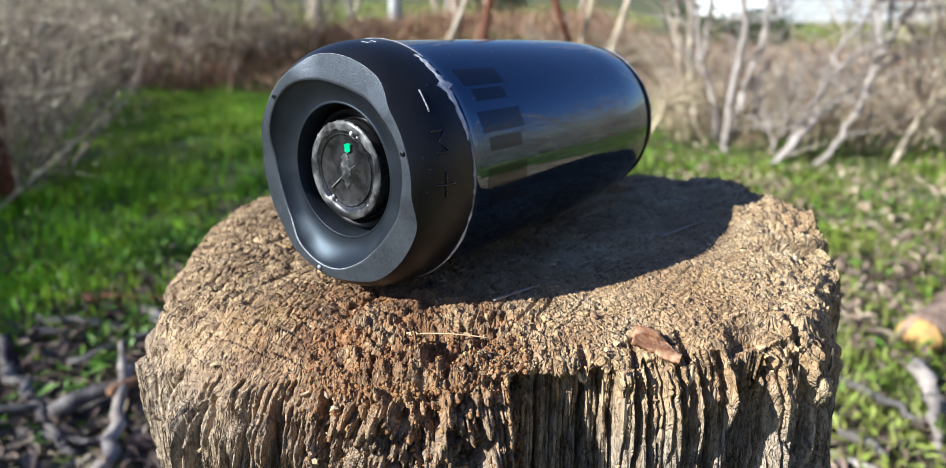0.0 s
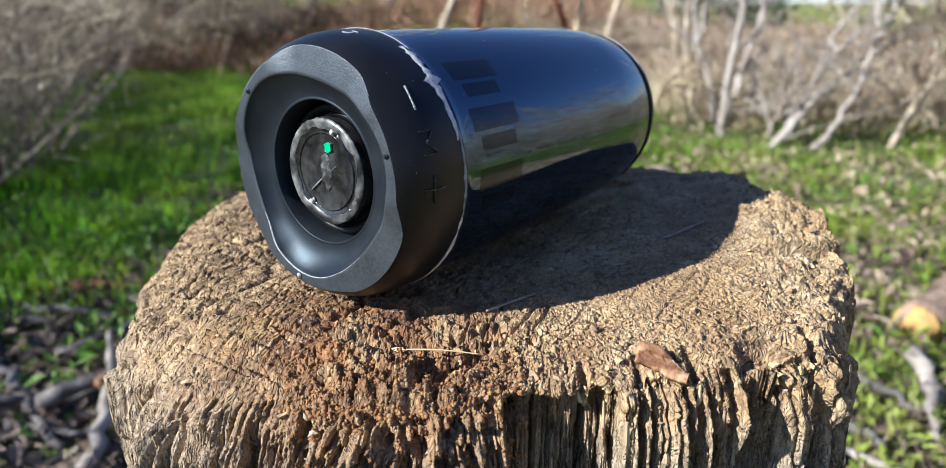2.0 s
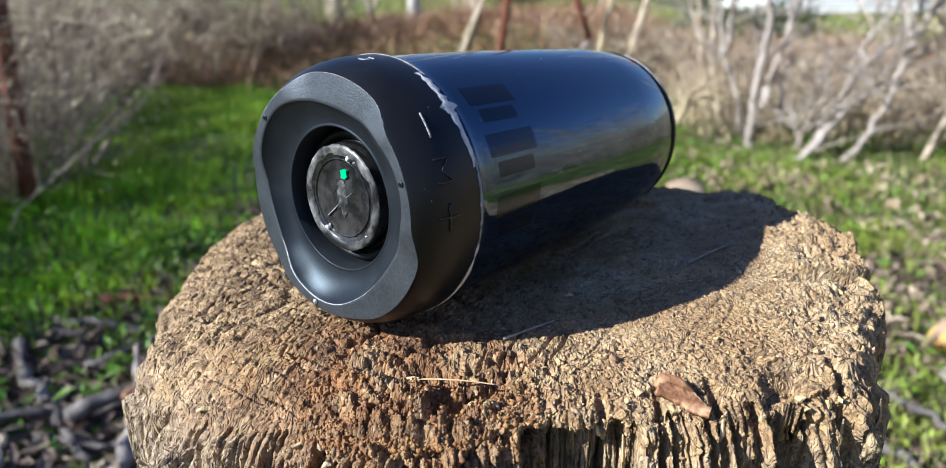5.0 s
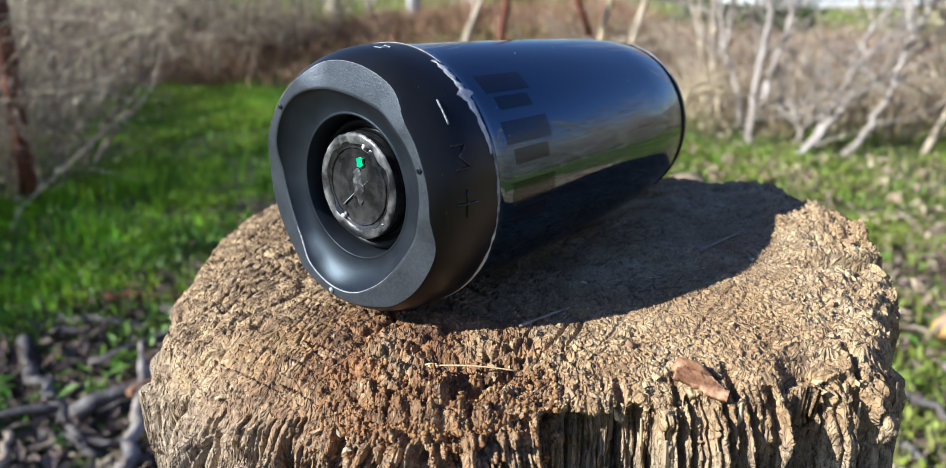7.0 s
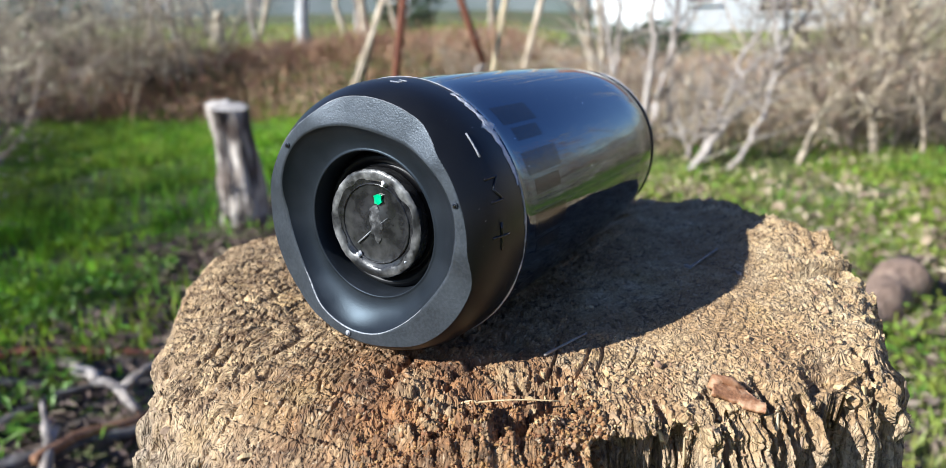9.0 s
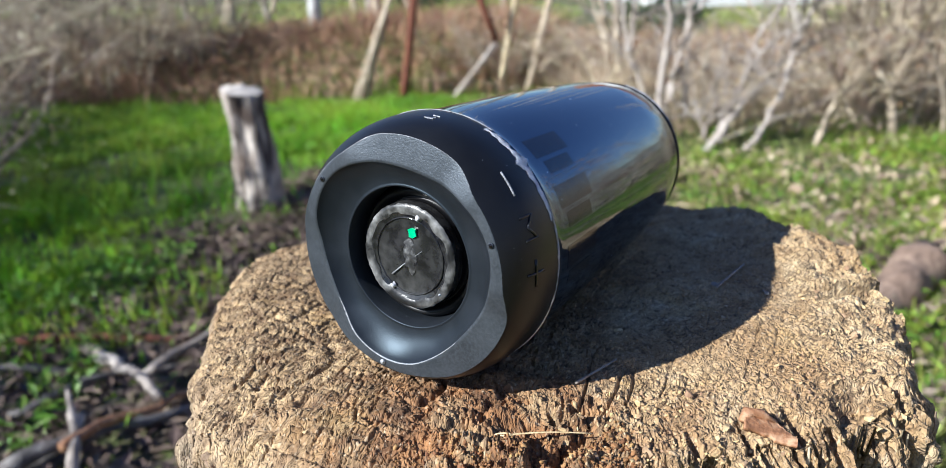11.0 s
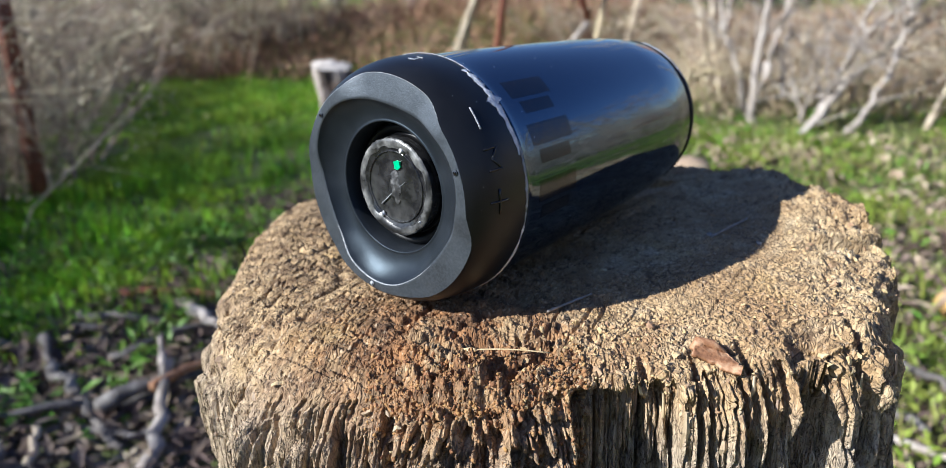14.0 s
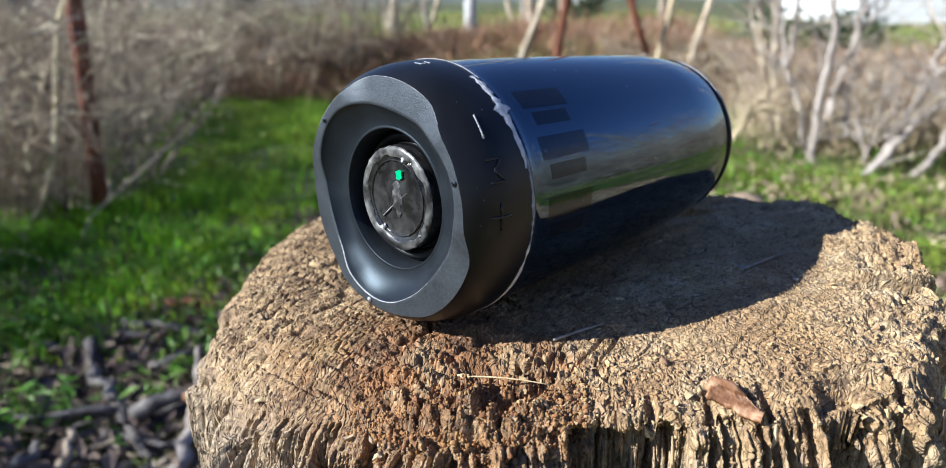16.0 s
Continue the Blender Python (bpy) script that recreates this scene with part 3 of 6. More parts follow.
    inward = inward + down * (0.017 * ramp01(xw, 0.017, 0.0215) * (1 - ramp01(xw, 0.040, 0.078)) - 0.003 * rotx - 0.004 * np.exp(-((X - 0.010) / 0.010) ** 2))
    for x0, w, depth in ((0.107, 0.0070, 0.018), (0.084, 0.0016, 0.006), (0.064, 0.0012, 0.005), (0.128, 0.0016, 0.007), (-0.050, 0.0024, 0.007), (-0.070, 0.0016, 0.006), (-0.098, 0.0014, 0.006), (0.045, 0.0015, 0.007)):
        g = np.exp(-((xw - x0) / w) ** 4)
        inward = inward + depth * g * side * ramp01(D, 0.0, 0.008) * FR * flat
        Z = Z - (0.006 + 1.1 * w) * g * ramp01(X, -0.02, 0.05) * ramp01(RHO, 0.86, 0.98) * top * FR * flat
    # grains and lumps
    d1, d2, idn = cells(X * 330, Y * 330, Z * 240, 21)
    e1, e2, ide = cells(X * 120 + 0.5 * vnoise(X * 300, Y * 300, Z * 300, 7), Y * 120, Z * 60, 25)
    f1, f2, idf = cells(X * 620, Y * 620, Z * 420, 27)
    fine = np.clip(f2 - f1, 0, 0.5)
    grain, lump = np.clip(d2 - d1, 0, 0.5), np.clip(e2 - e1, 0, 0.5)
    rim_zone = ramp01(RHO, 0.60, 0.93)
    leftz = ramp01(-X + 0.02 * vnoise(X * 30, Y * 30, Z * 0, 23), -0.005, 0.035) * (1 - rotx)
    rough = 0.58 + 0.45 * rim_zone * (0.4 + 0.6 * np.clip(0.5 + 2 * fbm(X * 25, Y * 25, X * 0, 2, 28), 0, 1)) + 0.8 * rotx * ramp01(RHO, 0.70, 0.86)
    upper = 1 - ramp01(D, 0.002, 0.03) * (1 - 0.85 * rotx)
    bumpz = (0.0015 * (fine - 0.2) * (1 - 0.85 * leftz) + 0.0018 * (grain - 0.2) * (1 - 0.85 * leftz) + 0.0034 * (lump - 0.2) * (1 - 0.85 * leftz) * (0.2 + rim_zone * (0.5 - 0.3 * LF) + 1.0 * rotx) + 0.0006 * (idn - 0.5) * (1 - 0.8 * leftz + 2 * rotx) + 0.0016 * (ide - 0.5) * (1 - 0.8 * leftz) * (rim_zone * (0.4 - 0.3 * LF) + 0.6 * rotx)) * rough * upper * (1 - 0.6 * corner * ramp01(D, 0.0, 0.01))
    far_rim = ramp01(RHO, 0.74, 0.95) * upper * ramp01(np.cos(TH), 0.1, 0.75)
    bumpz = bumpz + far_rim * (0.003 * (lump - 0.2) + 0.004 * fbm(X * 60, Y * 60, Z * 0, 4, 31))
    flank = ramp01(D, 0.0, 0.012)
    Z = Z + bumpz * (1 - flank)
    inward = inward - bumpz * 1.5 * flank
    h1, h2, idh = cells(X * 190 + 0.6 * vnoise(X * 400, Y * 400, Z * 300, 17), Y * 190, Z * 75, 29)
    clump = 0.0055 * (0.45 - e1) + 0.0060 * (ide - 0.5) - 0.0040 * np.exp(-((e2 - e1) / 0.10) ** 2) + 0.0055 * (0.45 - h1) + 0.0045 * (idh - 0.5) - 0.0028 * np.exp(-((h2 - h1) / 0.10) ** 2) + 0.0036 * (0.45 - d1) + 0.0014 * (idn - 0.5) + 0.0014 * (0.45 - f1)
    inward = inward - np.maximum(0.04, np.maximum(0.95 * rotx, 0.42 * trans)) * (1 - 0.7 * corner) * flank * clump * FR
    inward = inward + rotx * ramp01(D, 0.0, 0.02) * (0.006 * fbm(X * 40, Z * 30, Y * 40, 3, 33))
    # pits in the rot
    pit = ramp01(vnoise(X * 105, Y * 105, Z * 70, 44) + 0.5 * vnoise(X * 240, Y * 240, Z * 160, 45), 0.22, 0.50)
    rz = np.exp(-(((X + 0.012) / 0.034) ** 4)) * ramp01(-(Y - 0.300), 0.0, 0.025) * FR
    Z = Z - 0.0055 * pit * rz * top
    inward = inward + 0.0060 * pit * rotx * flank
    # a dark hollow in the rot
    hol = np.exp(-(((X + 0.012) / 0.013) ** 2 + ((Y - 0.273) / 0.006) ** 2)) + 0.7 * np.exp(-(((X - 0.004) / 0.006) ** 2 + ((Y - 0.262) / 0.005) ** 2))
    Z = Z - 0.011 * hol * top * (0.6 + 0.8 * lump)
    # broad unevenness and drying cracks of the top
    Z = Z + 0.0036 * fbm(X * 22, Y * 22, X * 0, 4, 34) * top
    bend = 0.006 * vnoise(X * 25, Y * 25, X * 0, 35)
    lines = np.abs(vnoise((X * 0.80 - Y * 0.60 + bend) * 120, (X * 0.60 + Y * 0.80) * 20, X * 0, 36))
    crack = (1 - ramp01(lines, 0.0, 0.13)) * ramp01(vnoise(X * 45, Y * 45, X * 0, 37), -0.35, 0.2)
    cross = np.abs(vnoise((X * 0.60 + Y * 0.80 + bend) * 110, (X * 0.80 - Y * 0.60) * 30, X * 0, 46))
    finer = np.abs(vnoise((X * 0.55 + Y * 0.83 + bend) * 330, (X * 0.83 - Y * 0.55) * 60, X * 0, 66))
    crack = np.maximum(crack, 0.45 * (1 - ramp01(finer, 0.0, 0.16)) * ramp01(vnoise(X * 70, Y * 70, X * 0, 67), -0.5, 0.1))
    crack = np.maximum(crack, 0.8 * (1 - ramp01(cross, 0.0, 0.14)) * ramp01(vnoise(X * 60, Y * 60, X * 0, 47), -0.2, 0.3))
    rays = np.abs(vnoise(np.cos(TH + bend * 5) * 16 + np.sin(TH + bend * 5) * 23, RHO * 3.0, X * 0, 38))
    crack2 = 1 - ramp01(rays, 0.0, 0.17)
    zone = ramp01(-(X - 0.02), -0.05, 0.05) * 0.8 + 0.2
    # brick-like crackle along the grain on the firm brown part
    qa, qb = (X * 0.60 + Y * 0.80 + bend) * 85, (X * 0.80 - Y * 0.60 + 0.6 * bend) * 250
    b1, b2, idb = cells(qa, qb, Z * 0, 48)
    c1, c2, _ = cells(qa * 2.3 + 5, qb * 2.1, Z * 0, 58)
    Z = Z + top * leftz * (0.0007 * (idb - 0.5) - 0.0018 * np.exp(-((b2 - b1) / 0.060) ** 2) * ramp01(vnoise(X * 55, Y * 55, Z * 0, 50), -0.5, 0.3) - 0.0009 * np.exp(-((c2 - c1) / 0.10) ** 2) + 0.0003 * vnoise(qa * 0.8, qb * 3.2, Z * 0, 49)) * ramp01(RHO, 0.2, 0.4)
    Z = Z - (0.0042 * (1 - 0.5 * leftz) * crack * zone + 0.0030 * crack2 * zone * ramp01(RHO, 0.45, 0.85) * ramp01(vnoise(X * 40, Y * 40, X * 0, 39), -0.3, 0.4)) * top
    # a torn ridge along the far +x edge, with a split behind it
    beyond = ramp01(Y, 0.349, 0.353) * (1 - ramp01(Y, 0.40, 0.44)) * ramp01(X, 0.128, 0.150) * ramp01(RHO, 0.6, 0.75)
    Z = Z + beyond * (0.0035 + 0.006 * fbm(X * 70, Y * 70, X * 0, 4, 43)) * upper
    cleft = np.exp(-(((Y - 0.3475 - 0.12 * (X - 0.155) - 0.002 * vnoise(X * 120, X * 0, X * 0, 42)) / 0.0026) ** 2)) * ramp01(X, 0.134, 0.152)
    Z = Z - 0.012 * cleft * top
    inward = inward + 0.010 * cleft * side * ramp01(np.cos(TH), 0.5, 0.8) + 0.004 * beyond * side
    # lower flank flares towards the ground
    Rn = R - inward + 0.05 * ramp01(D, 0.2, 0.56) ** 1.5 - 0.006 * ramp01(D, 0.02, 0.12) * (1 - flat * (1 - LF))
    Rn = Rn + flat * (1 - LF) * (0.0055 * ramp01(D, 0.0015, 0.018) + 0.006 * ramp01(D, 0.015, 0.09) + 0.007 * rotx * ramp01(D, 0.0, 0.045))
    tx, ty = np.gradient(rim * np.cos(th)), np.gradient(rim * np.sin(th))
    nx, ny = ty / np.hypot(tx, ty), -tx / np.hypot(tx, ty)        # outward, square to the flank
    nx[[0, -1]], ny[[0, -1]] = nx[1], ny[1]
    out = Rn - R
    X, Y = STUMP_X + R * np.cos(TH) + out * nx[None], STUMP_Y + R * np.sin(TH) + out * ny[None]
    # hollowed a little where the loudspeaker lies
    inv = np.array(SPK_POSE.inverted())
    pts = np.c_[X.ravel(), Y.ravel(), Z.ravel(), np.ones(X.size)] @ inv.T
    lx, ly, lz = (pts[:, k].reshape(X.shape) for k in range(3))
    under = (np.abs(lx) < SPK_R) & (ly > -0.004) & (ly < BACK + 0.03) & (RHO < 1)
    bottom = SPK["z"] - np.sqrt(np.clip(SPK_R ** 2 - lx ** 2, 0, 1)) - 0.0245 * np.clip(ly, 0, 1) - 0.0004
    Z = np.where(under, np.minimum(Z, bottom), Z)
    v = np.c_[X.ravel(), Y.ravel(), Z.ravel()]
    f = grid_faces(rows, n)
    v = np.r_[v, [[STUMP_X, STUMP_Y, float(Z[0].mean())]]]
    f = [tuple(q) for q in f.tolist()] + [(rows * n, (j + 1) % n, j) for j in range(n)]
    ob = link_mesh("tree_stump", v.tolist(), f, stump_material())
    tagged(ob, "weathered tan tree stump with a crumbling, cracked top", "tree stump")
    return ob, X, Y, Z, RHO, D, nx, ny


stump, SX, SY, SZ, SRHO, SD, SNX, SNY = build_stump()


def top_z(x, y):
    """Height of the stump's top at a place."""
    k = np.argmin((SX - x) ** 2 + (SY - y) ** 2 + 1e3 * (SRHO >= 1))
    return float(SZ.ravel()[k])


def build_splinters():
    """Thin upright slivers still clinging to the flank."""
    g = np.random.default_rng(91)
    buf = Buf()
    cols = SX.shape[1]
    rows = np.where(SRHO[:, 0] >= 1)[0]
    front = [c for c in range(cols) if SNY[c] < -0.6]
    for _ in range(90):
        c = front[g.integers(len(front))]
        r0 = rows[g.integers(12, 110)]
        length, w = g.uniform(0.005, 0.018), g.uniform(0.0006, 0.0016)
        p = np.array((SX[r0, c], SY[r0, c], SZ[r0, c]))
        nrm = np.array((SNX[c], SNY[c], 0.0))
        tan = np.array((-nrm[1], nrm[0], 0.0))
        lean = g.normal(0, 0.05)
        top = p + np.array((0, 0, length)) + nrm * g.uniform(-0.0015, 0.0012) + tan * lean * length
        mid = (p + top) / 2 + nrm * g.uniform(-0.0006, 0.0006)
        low = p - nrm * 0.0015
        if top[2] > STUMP_TOP - 0.006 + 0.045 * (p[0] - STUMP_X) or -0.06 < p[0] < 0.02:
            continue
        th = w * 0.55
        v = []
        for q, k in ((low, 0.9), (mid, 1.0), (top, 0.5)):
            v += [tuple(q + tan * w * k), tuple(q + nrm * th * k), tuple(q - tan * w * k), tuple(q - nrm * th * k)]
        f = [(a + 4 * t, (a + 1) % 4 + 4 * t, (a + 1) % 4 + 4 * t + 4, a + 4 * t + 4) for t in (0, 1) for a in range(4)] + [(8, 9, 10, 11)]
        buf.add(v, f)
    tagged(part("splinter_fringe", buf, M_SPLINTER, stump, smooth=False), kind="stuff")


build_splinters()


# ---- loudspeaker ----
DOT = radians(18.7)                 # first of three marks round the face, 120 degrees apart


def lobe(ph):
    """0 at the three marks, 1 on the pads between them."""
    return ramp01(-np.cos(3 * (ph - DOT)), -0.55, 0.55)


def dome(a):
    return SPK_R * (1 - 0.144 * (np.clip(SEAM - a, 0, 1) / SEAM) ** 3.2)


def tube_r(a):
    """The tube narrows towards its rear end, and flares a little at the seam."""
    t = (a - SEAM) / (BACK - SEAM)
    return SPK_R - 0.0002 - 0.0008 * (1 - math.exp(-(a - SEAM) / 0.006)) - 0.0046 * t ** 2 - 0.0022 * max(0.0, (t - 0.80) / 0.20) ** 2


def ring(rows, ph):
    """Sheet of revolution about local y: rows of (a, r), numbers or arrays over the angle."""
    v = []
    for a, r in rows:
        a, r = np.broadcast_to(a, ph.shape), np.broadcast_to(r, ph.shape)
        v.append(np.c_[r * np.cos(ph), a, r * np.sin(ph)])
    return np.concatenate(v), grid_faces(len(rows), len(ph))


def build_speaker():
    n = 240
    ph = np.linspace(0, 2 * np.pi, n, endpoint=False)
    s = lobe(ph)
    spk = new("bluetooth_speaker")
    spk.matrix_world = SPK_POSE
    tagged(spk, "scuffed black cylindrical portable speaker lying on the stump", "speaker")

    def add(name, rows, mat, label=""):
        v, f = ring(rows, ph)
        ob = link_mesh(name, v, f, mat)
        ob.parent = spk
        return tagged(ob, label) if label else ob

    a_e = 0.0003 + 0.0034 * s                       # outer edge of the face's pads
    r_e = dome(a_e)
    a_b = 0.0001 + 0.0022 * s                       # rim of the bowl
    r_b = 0.0414 - 0.0052 * (0.5 - 0.5 * np.cos(3 * (ph - DOT))) 
    add("housing", [(SEAM + 0.0006, SPK_R - 0.002), (SEAM + 0.0006, SPK_R - 0.0004), (SEAM + 0.001, SPK_R - 0.0002)] +
        [(a, tube_r(a)) for a in np.linspace(SEAM + 0.0016, BACK - 0.001, 60)] + [(BACK - 0.0004, tube_r(BACK) - 0.002)],
        M_BODY, "glossy blue-black lacquered tube, mirror smooth, reflections tinted sky blue")
    add("front_cap", [(SEAM + 0.0004, SPK_R - 0.0025), (SEAM, SPK_R - 0.0004), (SEAM - 0.0004, SPK_R)] +
        [(SEAM + (a_e - SEAM) * t, dome(SEAM + (a_e - SEAM) * t)) for t in np.linspace(0.04, 0.985, 22)] + [(a_e, r_e - 0.0001)], M_CAP, "satin black rubbery end cap")
    add("face_ring", [(a_e, r_e - 0.0001)] + [(a_e + (a_b - a_e) * t, r_e + (r_b - r_e) * t) for t in (0.03, 0.3, 0.6, 0.93)] +
        [(a_b + 0.00005, r_b - 0.0002), (a_b + 0.0004, r_b - 0.0006)], M_FACE, "charcoal face ring with three broad flat pads")
    bowl = [(a_b + 0.0004 + (0.0066 - a_b) * math.sin(t * math.pi / 2) ** 0.85, r_b - 0.0006 + (0.0282 - r_b + 0.0006) * t) for t in np.linspace(0, 1, 16)]
    add("bowl", bowl + [(0.0066, 0.0278), (0.0070, 0.0274), (0.0180, 0.0271)], M_BOWL, "concave charcoal bowl round the radiator")
    roll = [(0.0130, 0.0271)] + [(0.0130 - 0.0040 * math.sin(t * math.pi), 0.0270 - 0.0058 * t) for t in np.linspace(0, 1, 12)] + [(0.0090, 0.0210)]
    surround = add("surround", roll, M_RUBBER, "black rubber roll surround")
    surround.location = (0, 0.0045, 0)
    disc = add("radiator_disc", [(0.0095, 0.0208), (0.0052, 0.0206), (0.0046, 0.0203), (0.0046, 0.0170), (0.0050, 0.0166), (0.0053, 0.0120), (0.0053, 0.0065),
                                 (0.0046, 0.0048), (0.0046, 0.0030), (0.0050, 0.0022), (0.0050, 0.00001)], M_DISC, "scratched black passive radiator disc")
    disc.location = (0, 0.0042, 0)                  # set back in the bowl
    # ragged ring of dried glue
    rg = np.random.default_rng(5)
    w1 = 0.00022 * sum(np.sin(q * ph + rg.uniform(0, 6.28)) for q in (3, 7, 11, 18, 29, 43))
    w2 = 0.00017 * sum(np.sin(q * ph + rg.uniform(0, 6.28)) for q in (2, 3, 5, 7, 9, 13))
    v, f = ring([(0.0048, 0.0206 + w1 * 0.3), (0.0042 + w1 * 0.3, 0.0202 + w1 * 0.6), (0.0041 + w2 * 0.1, 0.0190 + w2 * 0.3), (0.0043, 0.0176 + w2), (0.0048, 0.0168 + w2 * 1.3)], ph)
    glue = link_mesh("glue_ring", v, f, M_GLUE)
    glue.parent = disc
    tagged(glue, "ragged grey ring of dried glue")
    for ang, r0, w, h in ((72, 0.0165, 0.0020, 0.0015), (238, 0.0150, 0.0019, 0.0016), (318, 0.0185, 0.0010, 0.001)):
        b = Buf()
        c, sn = math.cos(radians(ang)), math.sin(radians(ang))
        b.tube([(r0 * c, 0.0050, r0 * sn), (r0 * c, 0.0042, r0 * sn), (r0 * c, 0.0037, r0 * sn), (r0 * c, 0.0035, r0 * sn)], [w * 0.55, w * 0.5, w * 0.36, w * 0.1], 9, lump=1.2)
        part("glue_blob", b, M_SCUFF, disc, "pale lump of dried glue")
    b = Buf()
    rag = [(0.0006, 0.0080), (0.0022, 0.0076), (0.0040, 0.0088), (0.0035, 0.0101), (0.0038, 0.0112), (0.0020, 0.0116), (0.0002, 0.0108), (0.0005, 0.0094)]
    b.add([(x, 0.0042 + 0.0002 * (k % 2), z) for k, (x, z) in enumerate(rag)] + [(x, 0.0051, z) for x, z in rag],
          [tuple(range(8))[::-1]] + [(k, (k + 1) % 8, (k + 1) % 8 + 8, k + 8) for k in range(8)])
    part("foil_scrap", b, M_GREEN, disc, "small torn scrap of green foil", smooth=False)
    for r0, r1, label in ((0.0148, 0.0153, "thin moulded ring"), (0.0036, 0.0041, "small hub ring")):
        w3 = 0.00012 * np.interp(ph, np.linspace(0, 2 * np.pi, 50), rg.normal(0, 1, 50), period=2 * np.pi)
        v, f = ring([(0.0054, r1 + 0.0002), (0.0046, r1 + w3), (0.0045, (r0 + r1) / 2), (0.0046, r0 - w3), (0.0054, r0 - 0.0002)], ph)
        rib = link_mesh("moulded_ring", v, f, M_DISC)
        rib.parent = disc
        tagged(rib, label)
    b = Buf()
    b.tube([(-0.0085, 0.0048, -0.0085), (-0.002, 0.0047, -0.0030), (0.0060, 0.0046, 0.0030)], [0.00035, 0.0003, 0.0001], 5)
    part("scratch", b, M_WORN, disc, "long pale scratch")
    # a chalky smear across the middle
    b = Buf()
    rs = np.random.default_rng(44)
    rad = 1 + 0.35 * np.interp(np.arange(40), np.linspace(0, 40, 14), rs.normal(0, 1, 14), period=40)
    pts = [(0.0036 * q * math.cos(t), 0.0056 * q * math.sin(t)) for q, t in zip(rad, np.linspace(0, 2 * math.pi, 40, endpoint=False))]
    b.add([(0.0002 + x, 0.0049, -0.0005 + z) for x, z in pts] + [(0.0002 + 0.6 * x, 0.0041 + 0.0003 * rs.random(), -0.0005 + 0.6 * z) for x, z in pts] + [(0.0002, 0.0042, -0.0005)],
          [(k, (k + 1) % 40, (k + 1) % 40 + 40, k + 40) for k in range(40)] + [(k + 40, (k + 1) % 40 + 40, 80) for k in range(40)])
    part("dried_smear", b, M_SMEAR, disc, "chalky grey smear of dried glue")
    # worn light edges
    for name, rows, seed, amt in (("worn_edge", (a_e - 0.00002, r_e), 95, 0.00020), ("worn_rim", (a_b - 0.00002, r_b - 0.0002), 262, 0.00022)):
        wob = np.clip(np.interp(ph, np.linspace(0, 2 * np.pi, 80), rg.normal(0.35, 0.5, 80), period=2 * np.pi), 0.02, 1.2) * amt * (0.04 + 0.80 * ramp01(np.cos(ph - radians(seed)), 0.45, 0.9))
        a0, r0 = rows
        a0 = a0 + 0.0007 * (1 - ramp01(np.cos(ph - radians(seed)), 0.40, 0.75))      # only a stretch is worn through
        v, f = ring([(a0 + wob, r0 + 0.00002), (a0 - wob * 0.35, r0 + wob * 0.35), (a0 - 0.00005, r0 - wob * 1.1), (a0 + 0.0004, r0 - 0.0003)], ph)
        e = link_mesh(name, v, f, M_WORN)
        e.parent = spk
        tagged(e, "bare plastic along a worn edge")
    # three small sockets in the face
    for k in range(3):
        a = DOT + k * 2 * math.pi / 3
        b = Buf()
        c, sn = math.cos(a) * 0.0428, math.sin(a) * 0.0428
        b.tube([(c, 0.0002, sn), (c, -0.0003, sn)], 0.0011, 12)
        hole = part("screw_socket", b, M_FACE if k != 2 else M_WORN, spk)
        b = Buf()
        b.tube([(c, -0.0001, sn), (c, -0.0004, sn)], 0.0007, 10)
        part("socket_hole", b, M_ICON if k != 2 else M_WORN, hole)

    # buttons on the cap: minus, M, plus, drawn round the curve
    def on_cap(a, phi, lift=0.0001):
        r = float(dome(np.array([a]))[0]) + lift
        return (r * math.cos(phi), a, r * math.sin(phi))

    def stroke(buf, pts, phi0, a0, rad):
        line = []
        for (u0, w0), (u1, w1) in zip(pts[:-1], pts[1:]):
            for t in np.linspace(0, 1, 5)[:-1]:
                line.append((u0 + (u1 - u0) * t, w0 + (w1 - w0) * t))
        line.append(pts[-1])
        buf.tube([on_cap(a0 + w, phi0 - u / SPK_R) for u, w in line], rad, 6)

    def button(name, phi, strokes, mat, label, rad=0.00055):
        b = Buf()
        for st in strokes:
            stroke(b, st, radians(phi), 0.0132, rad)
        part(name, b, mat, spk, label)

    button("minus_button", 38.4, [[(-0.0048, 0.0004), (0.0048, -0.0004)]], M_WORN, "worn grey minus sign", 0.0004)
    button("mode_button", 19.8, [[(-0.0042, -0.0030), (-0.0042, 0.0030), (0.0, -0.0006), (0.0042, 0.0030), (0.0042, -0.0030)]], M_ICON, "glossy raised letter M")
    button("plus_button", 1.5, [[(-0.0050, 0), (0.0050, 0)], [(0, -0.0042), (0, 0.0042)]], M_ICON, "glossy raised plus sign")
    # emblem on the tube: three plain dark blocks, each a broad bar and a narrow one
    for phi, half, a0, a1 in ((43.5, 0.0084, 0.0402, 0.0680), (20, 0.0086, 0.0395, 0.0692), (-6, 0.0086, 0.0395, 0.0680)):
        for w0, w1, e0, e1 in ((-1.0, 0.05, 0.0, 1.0), (0.28, 0.95, 0.10, 0.86)):
            b = Buf()
            k, m = 14, 8
            b.add([((tube_r(a) + 0.00006) * math.cos(p), a, (tube_r(a) + 0.00006) * math.sin(p)) for p in radians(phi) - np.linspace(w0, w1, k) * half / SPK_R
                   for a in np.linspace(a0 + (a1 - a0) * e0, a0 + (a1 - a0) * e1, m)], grid_faces(k, m, wrap=False).tolist())
            part("emblem_block", b, M_LOGO, spk, "dull dark printed block")

